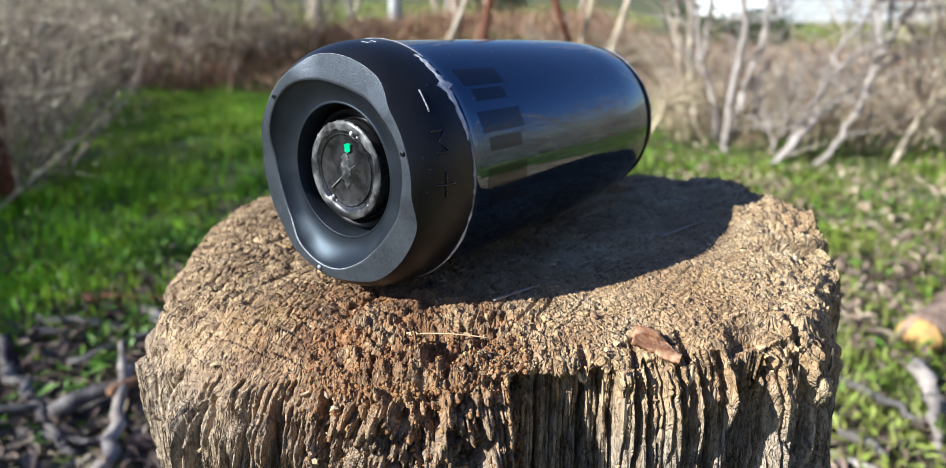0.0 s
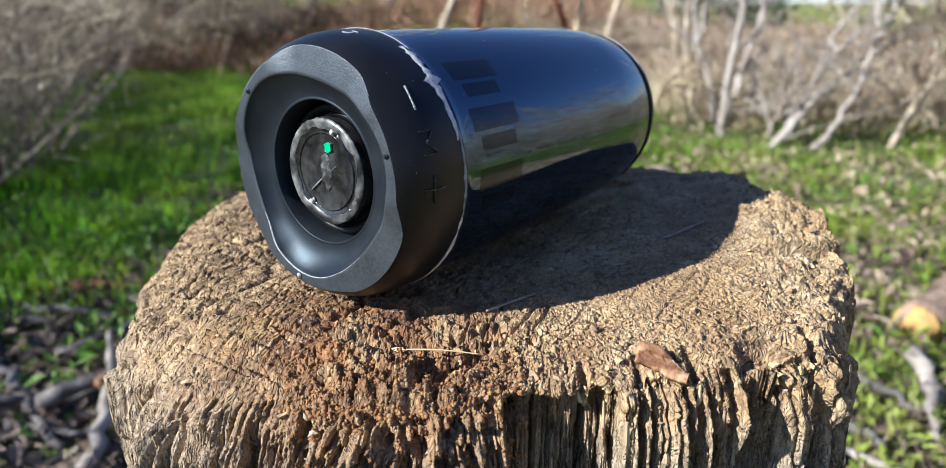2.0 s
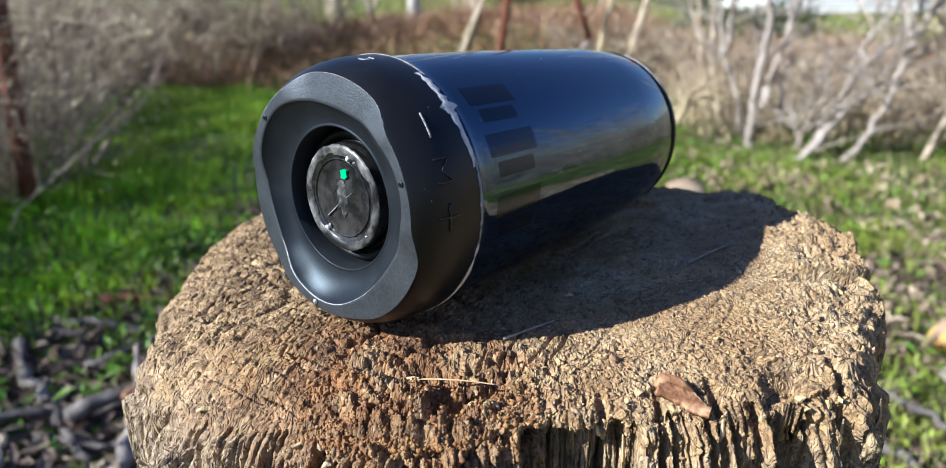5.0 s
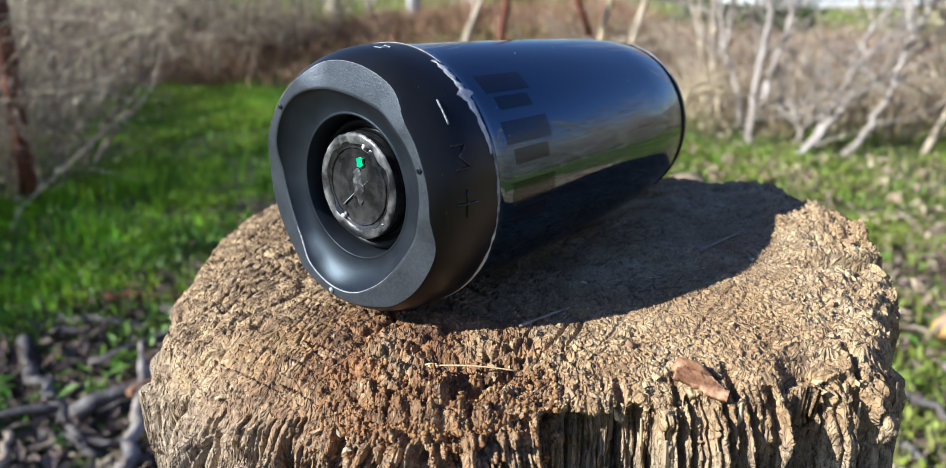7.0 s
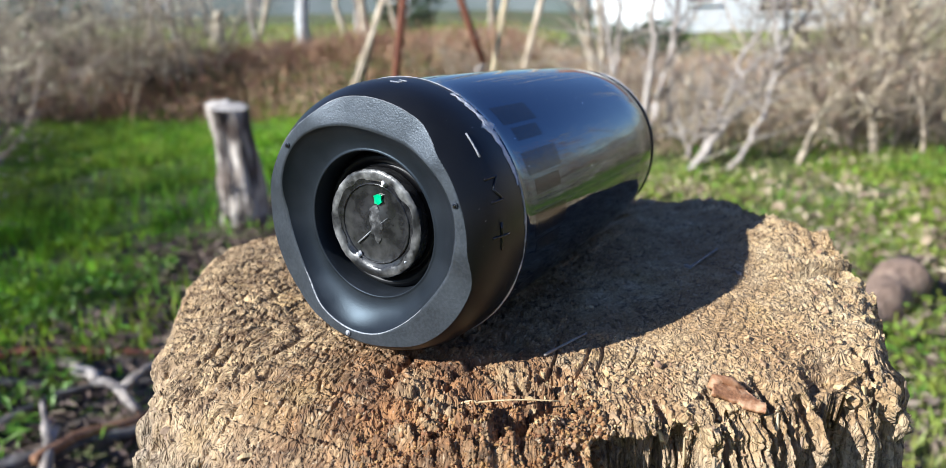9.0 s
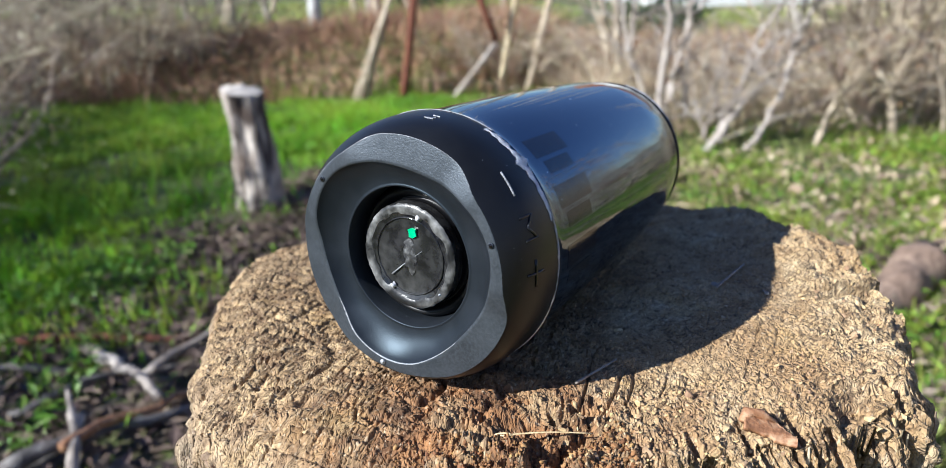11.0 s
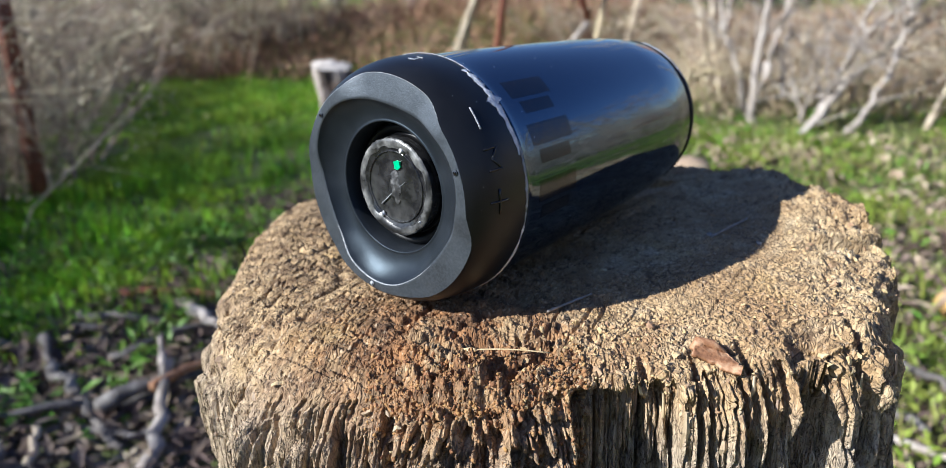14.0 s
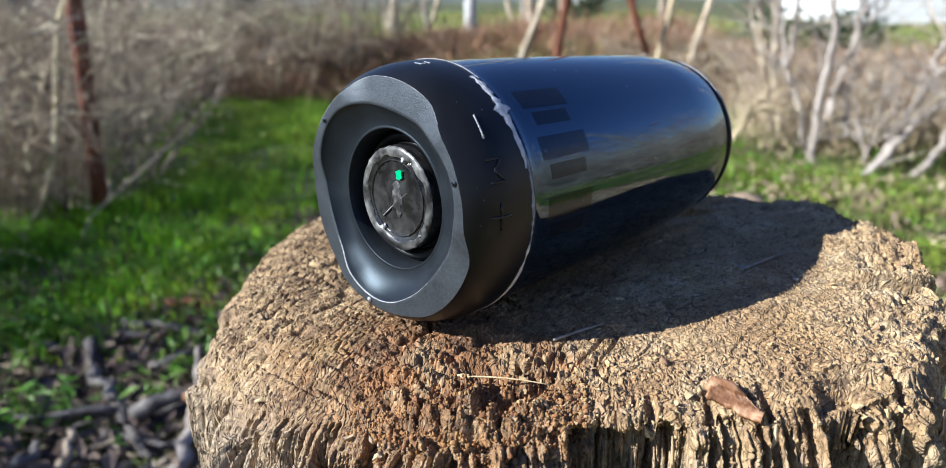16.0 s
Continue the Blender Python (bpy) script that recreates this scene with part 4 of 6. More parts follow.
    # scuffs along the seam
    def scuff(name, p0, p1, wide, seed, label, a_mid=SEAM, mat=M_SCUFF, radius=None):
        g = np.random.default_rng(seed)
        m = 360
        pp = np.linspace(radians(p0), radians(p1), m)
        fade = np.linspace(1.25, 0.55, m)
        w = fade * np.clip(np.interp(np.arange(m), np.linspace(0, m, 22), g.normal(0.6, 0.22, 22)), 0.1, 1.4) * wide * np.sin(np.linspace(0.15, math.pi - 0.05, m)) ** 0.5
        mid = a_mid + np.interp(np.arange(m), np.linspace(0, m, 30), g.normal(0, 0.08, 30)) * wide
        v, cols = [], 5
        for i in range(m):
            for t in np.linspace(-1, 1, cols):
                a = mid[i] + t * w[i] * (1 + 0.16 * g.normal() * (abs(t) > 0.9))
                r = (radius or float(dome(np.array([min(a, SEAM)]))[0])) + 0.00025 * (1 - t * t) + 0.00003 + 0.00012 * g.random()
                v.append((r * math.cos(pp[i]), a, r * math.sin(pp[i])))
        b = Buf()
        b.add(v, grid_faces(m, cols, wrap=False).tolist())
        part(name, b, mat, spk, label)

    scuff("seam_scuff", 64, 18, 0.0036, 3, "white chipped paint along the seam", SEAM - 0.0017)
    scuff("seam_scuff", 24, -16, 0.0013, 4, "thin pale wear along the seam", SEAM - 0.0004, M_WORN)
    scuff("seam_scuff", -14, -82, 0.0015, 6, "grey crumbling wear along the seam", SEAM - 0.0003)
    for p0, p1, wide, seed, mid in ((85.5, 81.5, 0.0008, 8, 0.0165), (84.0, 80.5, 0.0004, 28, 0.0200), (82.5, 81.0, 0.0006, 38, 0.0178)):
        scuff("cap_scuff", p0, p1, wide, seed, "small white scratch", mid)
    scuff("rear_scuff", 76, 34, 0.0014, 11, "pale chipped edge of the rear cap", BACK + 0.0010, M_SCUFF, 0.0447)
    scuff("seam_line", 118, 62, 0.00016, 9, "hairline of wear along the seam", SEAM + 0.0001, M_WORN)
    g = np.random.default_rng(17)
    dust = Buf()
    for _ in range(40):
        a, p = g.uniform(0.004, 0.19), radians(g.uniform(-25, 110))
        r = (tube_r(a) if a > SEAM else float(dome(np.array([a]))[0])) + 0.00003
        c, k = np.array((r * math.cos(p), a, r * math.sin(p))), g.uniform(0.00010, 0.00026)
        u, w, n0 = np.array((0, 1.0, 0)), np.array((-math.sin(p), 0, math.cos(p))), np.array((math.cos(p), 0, math.sin(p)))
        dust.add([tuple(c - u * k), tuple(c + w * k), tuple(c + u * k), tuple(c - w * k), tuple(c + n0 * k * 0.6)], [(0, 4, 1), (1, 4, 2), (2, 4, 3), (3, 4, 0)])
    tagged(part("dust", dust, M_SCUFF, spk), kind="stuff")
    add("rear_cap", [(BACK - 0.0002, 0.042), (BACK, 0.0447), (BACK + 0.002, 0.0446)] +
        [(BACK + 0.002 + 0.012 * t, 0.0445 - 0.006 * t ** 1.5) for t in np.linspace(0.1, 1, 10)] +
        [(BACK + 0.0150, 0.038), (BACK + 0.011, 0.028), (BACK + 0.011, 0.00001)], M_CAP, "satin black rear end cap")
    return spk


speaker = build_speaker()


# ---- small things on the stump ----
def lay(x, y, up=0.0):
    return (x, y, top_z(x, y) + up)


def build_bark_flake():
    n, m = 26, 10
    v = []
    for i in range(n):
        t = i / (n - 1)
        wid = 0.0041 * (0.62 + 0.5 * math.sin(0.4 + 2.4 * t)) * (1 - 0.35 * max(0.0, (t - 0.7) / 0.3)) * (1 + 0.35 * noise.noise((t * 9, 0, 3)))
        for side in (0, 1):
            for j in range(m):
                u = j / (m - 1) * 2 - 1
                curl = 0.0007 * (1 - u * u) + 0.0030 * max(0.0, (0.38 - t) / 0.38) ** 1.6 + 0.0007 * math.sin(6 * t)
                v.append(((t - 0.5) * 0.0195, u * wid + 0.002 * math.sin(4 * t), curl + side * 0.0019 + 0.0006 * noise.noise((t * 20, u * 6, side))))
    b = Buf()
    f = []
    row = 2 * m
    for i in range(n - 1):
        for j in range(m - 1):
            a = i * row + j
            f.append((a, a + 1, a + row + 1, a + row))
            a += m
            f.append((a, a + row, a + row + 1, a + 1))
        for j in (0, m - 1):
            a = i * row + j
            f.append((a, a + row, a + row + m, a + m))
    for i in (0, n - 1):
        for j in range(m - 1):
            a = i * row + j
            f.append((a, a + m, a + m + 1, a + 1))
    b.add(v, f)
    ob = part("bark_flake", b, M_CHIPBARK)
    ob.matrix_world = pose(*lay(0.072, 0.2545, 0.0002), 20, 6, -26)
    ob.scale = (0.92, 0.78, 0.8)
    b = Buf()
    b.tube([(-0.0100, 0.001, 0.0030), (-0.0088, 0.0058, 0.0040), (-0.0040, 0.0074, 0.0036), (0.002, 0.0062, 0.0014)], [0.0016, 0.0026, 0.0022, 0.0008], 9, lump=0.4)
    part("curled_end", b, M_CHIPBARK, ob)
    tagged(ob, "curled reddish brown bark flake on the stump", "bark flake")


build_bark_flake()


def lying(name, a, b, r, mat, label, cat, sag=0.0, lift=0.001, sides=7, bend=0.0):
    """A thin stalk lying on the stump's top from a to b."""
    pts = []
    for k in range(9):
        t = k / 8
        x, y = a[0] + (b[0] - a[0]) * t, a[1] + (b[1] - a[1]) * t
        z = top_z(a[0], a[1]) * (1 - t) + top_z(b[0], b[1]) * t + lift
        pts.append((x + bend * math.sin(t * math.pi), y + bend * math.sin(t * math.pi), z + sag * math.sin(t * math.pi)))
    over = max(top_z(p[0], p[1] + q) + r * 1.0 - p[2] for p in pts for q in (-0.001, 0.0, 0.001))
    pts = [(x, y, z + max(0.0, over)) for x, y, z in pts]
    buf = Buf()
    buf.tube(pts, [r * (1 - 0.35 * k / 8) for k in range(9)], sides, lump=0.2)
    tagged(part(name, buf, mat), label, cat)


lying("straw", (-0.021, 0.2665), (0.0115, 0.2630), 0.00036, M_STRAW, "short yellow straw lying on the stump", "straw", 0.001, 0.0022)
lying("straw", (-0.0225, 0.2695), (-0.0175, 0.2655), 0.0004, M_STRAW, "tiny broken end of yellow straw", "straw", 0.0004, 0.0024)
lying("twig", (0.0120, 0.2925), (0.032, 0.3050), 0.00062, M_GREYTWIG, "thin grey twig in the speaker's shadow", "twig", 0.0, 0.001)
lying("twig", (0.097, 0.359), (0.124, 0.388), 0.0007, M_GREYTWIG, "thin grey twig on the shaded stump top", "twig", 0.0, 0.001)

# ---- surroundings ----
rng = np.random.default_rng(11)


def scatter_crumbs():
    """Loose crumbs: many in the rot at the near edge, fewer over the rest of the rim."""
    near_buf, rim_buf = Buf(), Buf()
    g = np.random.default_rng(21)
    q = (1 + 5 ** 0.5) / 2
    unit = np.array([(-1, q, 0), (1, q, 0), (-1, -q, 0), (1, -q, 0), (0, -1, q), (0, 1, q), (0, -1, -q), (0, 1, -q), (q, 0, -1), (q, 0, 1), (-q, 0, -1), (-q, 0, 1)]) / 1.9
    tris = [(0, 11, 5), (0, 5, 1), (0, 1, 7), (0, 7, 10), (0, 10, 11), (1, 5, 9), (5, 11, 4), (11, 10, 2), (10, 7, 6), (7, 1, 8),
            (3, 9, 4), (3, 4, 2), (3, 2, 6), (3, 6, 8), (3, 8, 9), (4, 9, 5), (2, 4, 11), (6, 2, 10), (8, 6, 7), (9, 8, 1)]
    near = (SX > -0.060) & (SX < 0.024) & (SY < 0.296) & (SD < 0.075) & (SRHO > 0.84)
    rim = (SRHO > 0.72) & (SD < 0.012) & (SY < 0.42) & (SX > 0.0)
    edge = (SX < -0.045) & (SX > -0.16) & (SY < 0.36) & (SD > 0.001) & (SD < 0.06)
    near, rim, edge = (np.argwhere(k) for k in (near, rim, edge))
    pale = Buf()
    for k in range(5640):
        pool = near if k < 4600 else rim if k < 5550 else edge
        r, c = pool[g.integers(len(pool))]
        s = min(0.0018, 0.00048 * math.exp(abs(g.normal(0, 0.55)))) * (0.62 if k < 4600 else 0.75 if k < 5550 else 1.1)
        p = np.array((SX[r, c], SY[r, c], SZ[r, c]))
        flat = SRHO[r, c] < 1
        p = p + (np.array((0, 0, 0.25 * s)) if flat else np.array((SNX[c], SNY[c], 0.3)) * 0.2 * s)
        q = Matrix.Rotation(g.uniform(0, 6.28), 3, Vector(g.normal(0, 1, 3)))
        v = (unit * g.uniform(0.5, 1.45, (12, 1)) * (s * np.array((1, 0.75, 1.5)))) @ np.array(q).T + p
        (near_buf if k < 4600 else rim_buf if k < 5550 else pale).add([tuple(w) for w in v], tris)
    tagged(part("rot_crumbs", near_buf, M_ROTCRUMB), "red-brown crumbs of rotten wood at the stump's edge", "wood crumbs", kind="stuff")
    tagged(part("pale_crumbs", pale, M_SPLINTER, smooth=False), "pale flakes of wood clinging to the stump's flank", "wood crumbs", kind="stuff")
    tagged(part("wood_crumbs", rim_buf, M_CRUMB, smooth=False), "loose tan crumbs of rotten wood on the stump", "wood crumbs", kind="stuff")


scatter_crumbs()


def wood_chip(x, y, length, wide, turn, mat, label):
    """A flat broken chip of wood."""
    b = Buf()
    n = 7
    v = []
    for i in range(n):
        t = i / (n - 1)
        w = wide * (0.45 + 0.55 * math.sin(math.pi * (0.15 + 0.75 * t))) * (1 + 0.3 * noise.noise((t * 7, turn, 1)))
        for zz in (0.0, wide * 0.35):
            v += [((t - 0.5) * length, -w, zz + 0.0006 * math.sin(5 * t)), ((t - 0.5) * length, w, zz + 0.0004 * math.sin(4 * t))]
    f = []
    for i in range(n - 1):
        a = 4 * i
        f += [(a, a + 4, a + 5, a + 1), (a + 2, a + 3, a + 7, a + 6), (a, a + 2, a + 6, a + 4), (a + 1, a + 5, a + 7, a + 3)]
    f += [(0, 1, 3, 2), (4 * n - 4, 4 * n - 2, 4 * n - 1, 4 * n - 3)]
    b.add(v, f)
    o = part("wood_chip", b, mat, smooth=False)
    o.matrix_world = pose(*lay(x, y, 0.0004), 12, -8, turn)
    tagged(o, label, "wood chip", "wood chips on the stump")


wood_chip(0.0585, 0.259, 0.0042, 0.0010, 50, M_STRAW, "tiny white chip beside the bark flake")
wood_chip(-0.098, 0.268, 0.0050, 0.0010, 20, M_STRAW, "small white chip near the stump's edge")
wood_chip(-0.092, 0.288, 0.0060, 0.0013, -40, M_STRAW, "small pale chip on the stump")
wood_chip(0.118, 0.352, 0.0045, 0.0012, 80, M_GREYTWIG, "small grey chip in the shadow")
wood_chip(0.040, 0.330, 0.0040, 0.0009, 10, M_STRAW, "tiny pale chip in the shadow")
wood_chip(0.098, 0.364, 0.0035, 0.0016, 35, M_GREYTWIG, "pale lump at the end of a twig")


def wander(p, d, length, segs, wobble, g, droop=0.0):
    """A crooked line from p along d."""
    p, d = np.array(p, float), np.array(d, float)
    d /= np.linalg.norm(d)
    out = [tuple(p)]
    for _ in range(segs):
        d = d + g.normal(0, wobble, 3) - np.array((0, 0, droop))
        d /= np.linalg.norm(d)
        p = p + d * length / segs
        out.append(tuple(p))
    return out


def make_shrub(seed, mat, stems, twigs, height, spread, lean=0.0, fluff=None):
    """A leafless shrub: stems from the ground and a tangle of fine twigs."""
    g = np.random.default_rng(seed)
    root = new("dry_shrub")
    st, tw = Buf(), Buf()
    anchors = []
    for _ in range(stems):
        a = g.uniform(0, 2 * math.pi)
        rr = spread * 0.55 * math.sqrt(g.random())
        d = (math.cos(a) * 0.26 + lean, math.sin(a) * 0.26, 1)
        line = wander((rr * math.cos(a), rr * math.sin(a), -0.05), d, height * g.uniform(0.6, 1.1), 7, 0.16, g)
        r0 = g.uniform(0.004, 0.011)
        st.tube(line, [r0 * (1 - 0.75 * k / 7) for k in range(8)], 5, caps=False)
        anchors += [(np.array(p), np.array(q) - np.array(p)) for p, q in zip(line[1:-1], line[2:])]
    for _ in range(twigs):
        p, d = anchors[g.integers(len(anchors))]
        d = d / np.linalg.norm(d) + g.normal(0, 0.75, 3)
        line = wander(p, d, g.uniform(0.12, 0.5), 4, 0.28, g, droop=0.1)
        r0 = g.uniform(0.0012, 0.0034)
        tw.tube(line, [r0 * (1 - 0.2 * k) for k in range(5)], 3, caps=False)
    tagged(part("branchwork", st, mat, root), kind="stuff")
    tagged(part("twig_tangle", tw, mat, root), kind="stuff")
    lf = Buf()
    for _ in range(twigs * 4):
        p, d = anchors[g.integers(len(anchors))]
        p = p + g.normal(0, 0.09, 3)
        u, w = g.normal(0, 1, 3), g.normal(0, 1, 3)
        u[2] *= 1.8
        k = g.uniform(0.003, 0.009)
        lf.add([tuple(p - u * k), tuple(p + w * k * 0.4), tuple(p + u * k), tuple(p - w * k * 0.4)], [(0, 1, 2, 3)])
    tagged(part("seed_fluff", lf, fluff or M_DRYLEAF, root), kind="stuff")
    return root


def dry_leaves(name, count, region, size, mat, label, cat, low=0.0, high=0.05, stand=0.4, seed=1, weight=None):
    """Many small curled leaves lying or standing over a region of the ground."""
    g = np.random.default_rng(seed)
    v, f = [], []
    xs, ys = g.uniform(region[0], region[1], count * 3), g.uniform(region[2], region[3], count * 3)
    if weight is not None:
        keep = g.random(count * 3) < weight(xs, ys)
        xs, ys = xs[keep], ys[keep]
    xs, ys = xs[:count], ys[:count]
    zs = ground_z(xs, ys)
    n = len(xs)
    a, s = g.uniform(0, 2 * math.pi, n), g.uniform(0.5, 1.3, n) * size
    t = g.normal(0, stand, n)
    h = zs + low + (high - low) * g.random(n) ** 2
    ux, uy = np.cos(a), np.sin(a)
    up = np.sin(t)
    ct = np.cos(t)
    P = np.stack([xs, ys, h], -1)
    L = np.stack([ux * ct, uy * ct, up], -1) * s[:, None]
    W = np.stack([-uy, ux, np.zeros(n)], -1) * (s * g.uniform(0.25, 0.5, n))[:, None]
    C = np.stack([np.zeros(n), np.zeros(n), s * g.uniform(0.05, 0.3, n)], -1)
    V = np.stack([P - L, P - W * 0.9 + C, P + L, P + W * 0.9 + C, P - C * 0.3], 1).reshape(-1, 3)
    b = np.arange(n)[:, None] * 5
    F = np.concatenate([b + np.array([0, 1, 4]), b + np.array([1, 2, 4]), b + np.array([2, 3, 4]), b + np.array([3, 0, 4])])
    return tagged(link_mesh(name, V, F, mat, smooth=False), label, cat, kind="stuff")


def blades(name, count, region, height, mat, label, cat, seed, weight, width=0.0035, lean=0.35):
    """Tapered bent grass blades."""
    g = np.random.default_rng(seed)
    xs, ys = g.uniform(region[0], region[1], count * 4), g.uniform(region[2], region[3], count * 4)
    keep = g.random(len(xs)) < weight(xs, ys)
    xs, ys = xs[keep][:count], ys[keep][:count]
    n = len(xs)
    zs = ground_z(xs, ys)
    a, h = g.uniform(0, 2 * math.pi, n), height * g.uniform(0.45, 1.25, n) * (1 + 0.5 * vnoise(xs * 1.5, ys * 1.5, xs * 0, 81) + 0.5 * vnoise(xs * 5, ys * 5, xs * 0, 82))
    b = g.uniform(0, 2 * math.pi, n)
    l = np.abs(g.normal(0, lean, n)) * h
    W = np.stack([np.cos(a), np.sin(a), 0 * a], -1) * (width * g.uniform(0.6, 1.4, n))[:, None]
    P = np.stack([xs, ys, zs - 0.005], -1)
    Lx = np.stack([np.cos(b), np.sin(b), 0 * b], -1) * l[:, None]
    H = np.stack([0 * h, 0 * h, h], -1)
    V = np.stack([P - W, P + W, P + H * 0.55 + Lx * 0.3 - W * 0.8, P + H * 0.55 + Lx * 0.3 + W * 0.8, P + H * 0.92 + Lx], 1).reshape(-1, 3)
    k = np.arange(n) * 5
    F4 = np.stack([k, k + 1, k + 3, k + 2], -1).tolist()
    F3 = np.stack([k + 2, k + 3, k + 4], -1).tolist()
    return tagged(link_mesh(name, V.tolist(), F4 + F3, mat, smooth=False), label, cat, kind="stuff")


def litter_zone(x, y):
    """1 where dead leaves and sticks cover the ground, 0 in the grass."""
    edge = 3.75 + 2.2 * x + 0.5 * vnoise(x * 2.2, y * 2.2, x * 0, 71)
    split = ramp01(x + 0.15 * vnoise(x * 3, y * 3, x * 0, 73), 0.15, 0.55)
    left = ramp01(edge - y, -0.15, 0.35) * (1 - split)
    right = ramp01(1.15 + 0.3 * vnoise(x * 2.5, y * 2.5, x * 0, 72) - y, -0.1, 0.3) * split
    return np.clip(left + right, 0, 1)


def grassy(x, y):
    patch = ramp01(vnoise(x * 2.4, y * 2.4, x * 0, 75) + 0.6 * vnoise(x * 7, y * 7, x * 0, 76), -0.55, 0.45)
    mixed_in = 0.05 + 0.14 * ramp01(-x + 0.2 * vnoise(x * 5, y * 5, x * 0, 78), 0.50, 0.80)
    return (mixed_in + (1 - mixed_in) * (1 - litter_zone(x, y))) * (0.12 + 0.88 * patch) * (1 - ramp01(y, 4.9, 5.3))


def left_lush(x, y):
    return grassy(x, y) * ramp01(-x, -0.6, 0.1)


def right_thin(x, y):
    return grassy(x, y) * ramp01(x, -0.3, 0.4)


blades("meadow_grass", 52000, (-2.6, 0.6, 1.2, 5.3), 0.062, M_GRASS, "lush bright green grass", "grass", 31, left_lush, 0.0035)
blades("meadow_grass", 27000, (-0.3, 3.8, 0.7, 5.3), 0.045, M_GRASSDRY, "short yellowish green grass with bare patches", "grass", 32, right_thin, 0.0035)
dry_leaves("ground_weeds", 30000, (-2.4, 3.2, 0.5, 4.8), 0.017, M_WEED, "low leafy green weeds", "weeds", 0.005, 0.06, 0.5, 33, grassy)
dry_leaves("ground_weeds", 15000, (0.15, 2.4, 0.5, 3.0), 0.016, M_CLOVER, "bright yellow-green low weeds", "weeds", 0.004, 0.05, 0.5, 53, lambda x, y: ramp01(vnoise(x * 5, y * 5, x * 0, 79) + 0.6 * vnoise(x * 14, y * 14, x * 0, 80), -0.25, 0.35))
dry_leaves("ground_weeds", 5600, (-1.9, -0.66, 0.7, 2.0), 0.018, M_WEED, "dark green leafy weeds among fallen sticks", "weeds", 0.005, 0.07, 0.5, 54, lambda x, y: ramp01(vnoise(x * 6, y * 6, x * 0, 86) + 0.6 * ramp01(-x, 0.6, 1.0), 0.1, 0.7))
dry_leaves("leaf_litter", 18000, (-1.7, 0.7, 0.6, 3.6), 0.022, M_LITTER, "brown and grey dead leaves on the soil", "leaf litter", 0.0, 0.03, 0.35, 34, litter_zone)
dry_leaves("leaf_litter", 4200, (0.3, 1.7, 0.5, 1.9), 0.020, M_LITTER, "brown and grey dead leaves beside the stump", "leaf litter", 0.0, 0.03, 0.35, 44)
blades("meadow_grass", 6000, (0.2, 2.0, 0.5, 2.0), 0.05, M_GRASSDRY, "thin green grass among dead leaves", "grass", 45, lambda x, y: ramp01(vnoise(x * 4, y * 4, x * 0, 79), -0.5, 0.5), 0.0035)
dry_leaves("leaf_litter", 7000, (0.2, 3.4, 0.6, 4.5), 0.022, M_DEADPALE, "scattered pale dead leaves in the grass", "leaf litter", 0.01, 0.05, 0.35, 35, lambda x, y: ramp01(vnoise(x * 2.6, y * 2.6, x * 0, 87) + 0.7 * vnoise(x * 8, y * 8, x * 0, 88), -0.05, 0.5))
dry_leaves("dry_bracken", 46000, (-4.5, 4.6, 4.9, 6.6), 0.022, M_BRACKEN, "red-brown dead bracken on a low bank", "bracken", 0.0, 0.16, 0.8, 36)
blades("dry_stalks", 9000, (-3.8, 5.5, 4.8, 6.8), 0.22, M_BRACKEN, "brown dry stalks on the bank", "dry grass", 37, lambda x, y: np.full(x.shape, 0.6) + 0 * x, 0.003, 0.6)
blades("dry_stalks", 9000, (0.9, 5.0, 3.2, 5.2), 0.20, M_TAN, "tan dry grass below the thicket", "dry grass", 38, lambda x, y: ramp01(y - 3.0 - 0.35 * vnoise(x * 2, y * 2, x * 0, 77), 0.0, 0.5), 0.003, 0.7)
blades("far_meadow_grass", 16000, (-9, 12, 6.4, 16), 0.10, M_GRASSDRY, "green meadow beyond the bank", "grass", 39, lambda x, y: np.full(x.shape, 0.8), 0.012, 0.5)



def outskirts(x, y):
    """Grass of the open ground round the clearing, thinning out unevenly, none where the near lawn lies."""
    r = np.hypot(x, y - 0.5)
    lawn = ramp01(x, -2.9, -2.4) * (1 - ramp01(x, 3.3, 3.9)) * ramp01(y, 0.3, 0.8) * (1 - ramp01(y, 5.0, 5.4))
    return (1 - ramp01(r + 1.2 * vnoise(x * 0.8, y * 0.8, x * 0, 83), 4.5, 8.5)) * (1 - lawn) * ramp01(vnoise(x * 2, y * 2, x * 0, 84), -0.8, 0.2) * ramp01(r, 0.15, 0.5)


blades("meadow_grass", 46000, (-8.0, 8.0, -8.0, 6.0), 0.08, M_GRASSDRY, "yellowish green grass on the open ground", "grass", 48, outskirts, 0.006)
dry_leaves("leaf_litter", 5000, (-5.0, 5.0, -5.0, 0.8), 0.024, M_LITTER, "brown dead leaves scattered over the open ground", "leaf litter", 0.0, 0.03, 0.35, 52, lambda x, y: ramp01(vnoise(x * 1.5, y * 1.5, x * 0, 85), -0.3, 0.5))

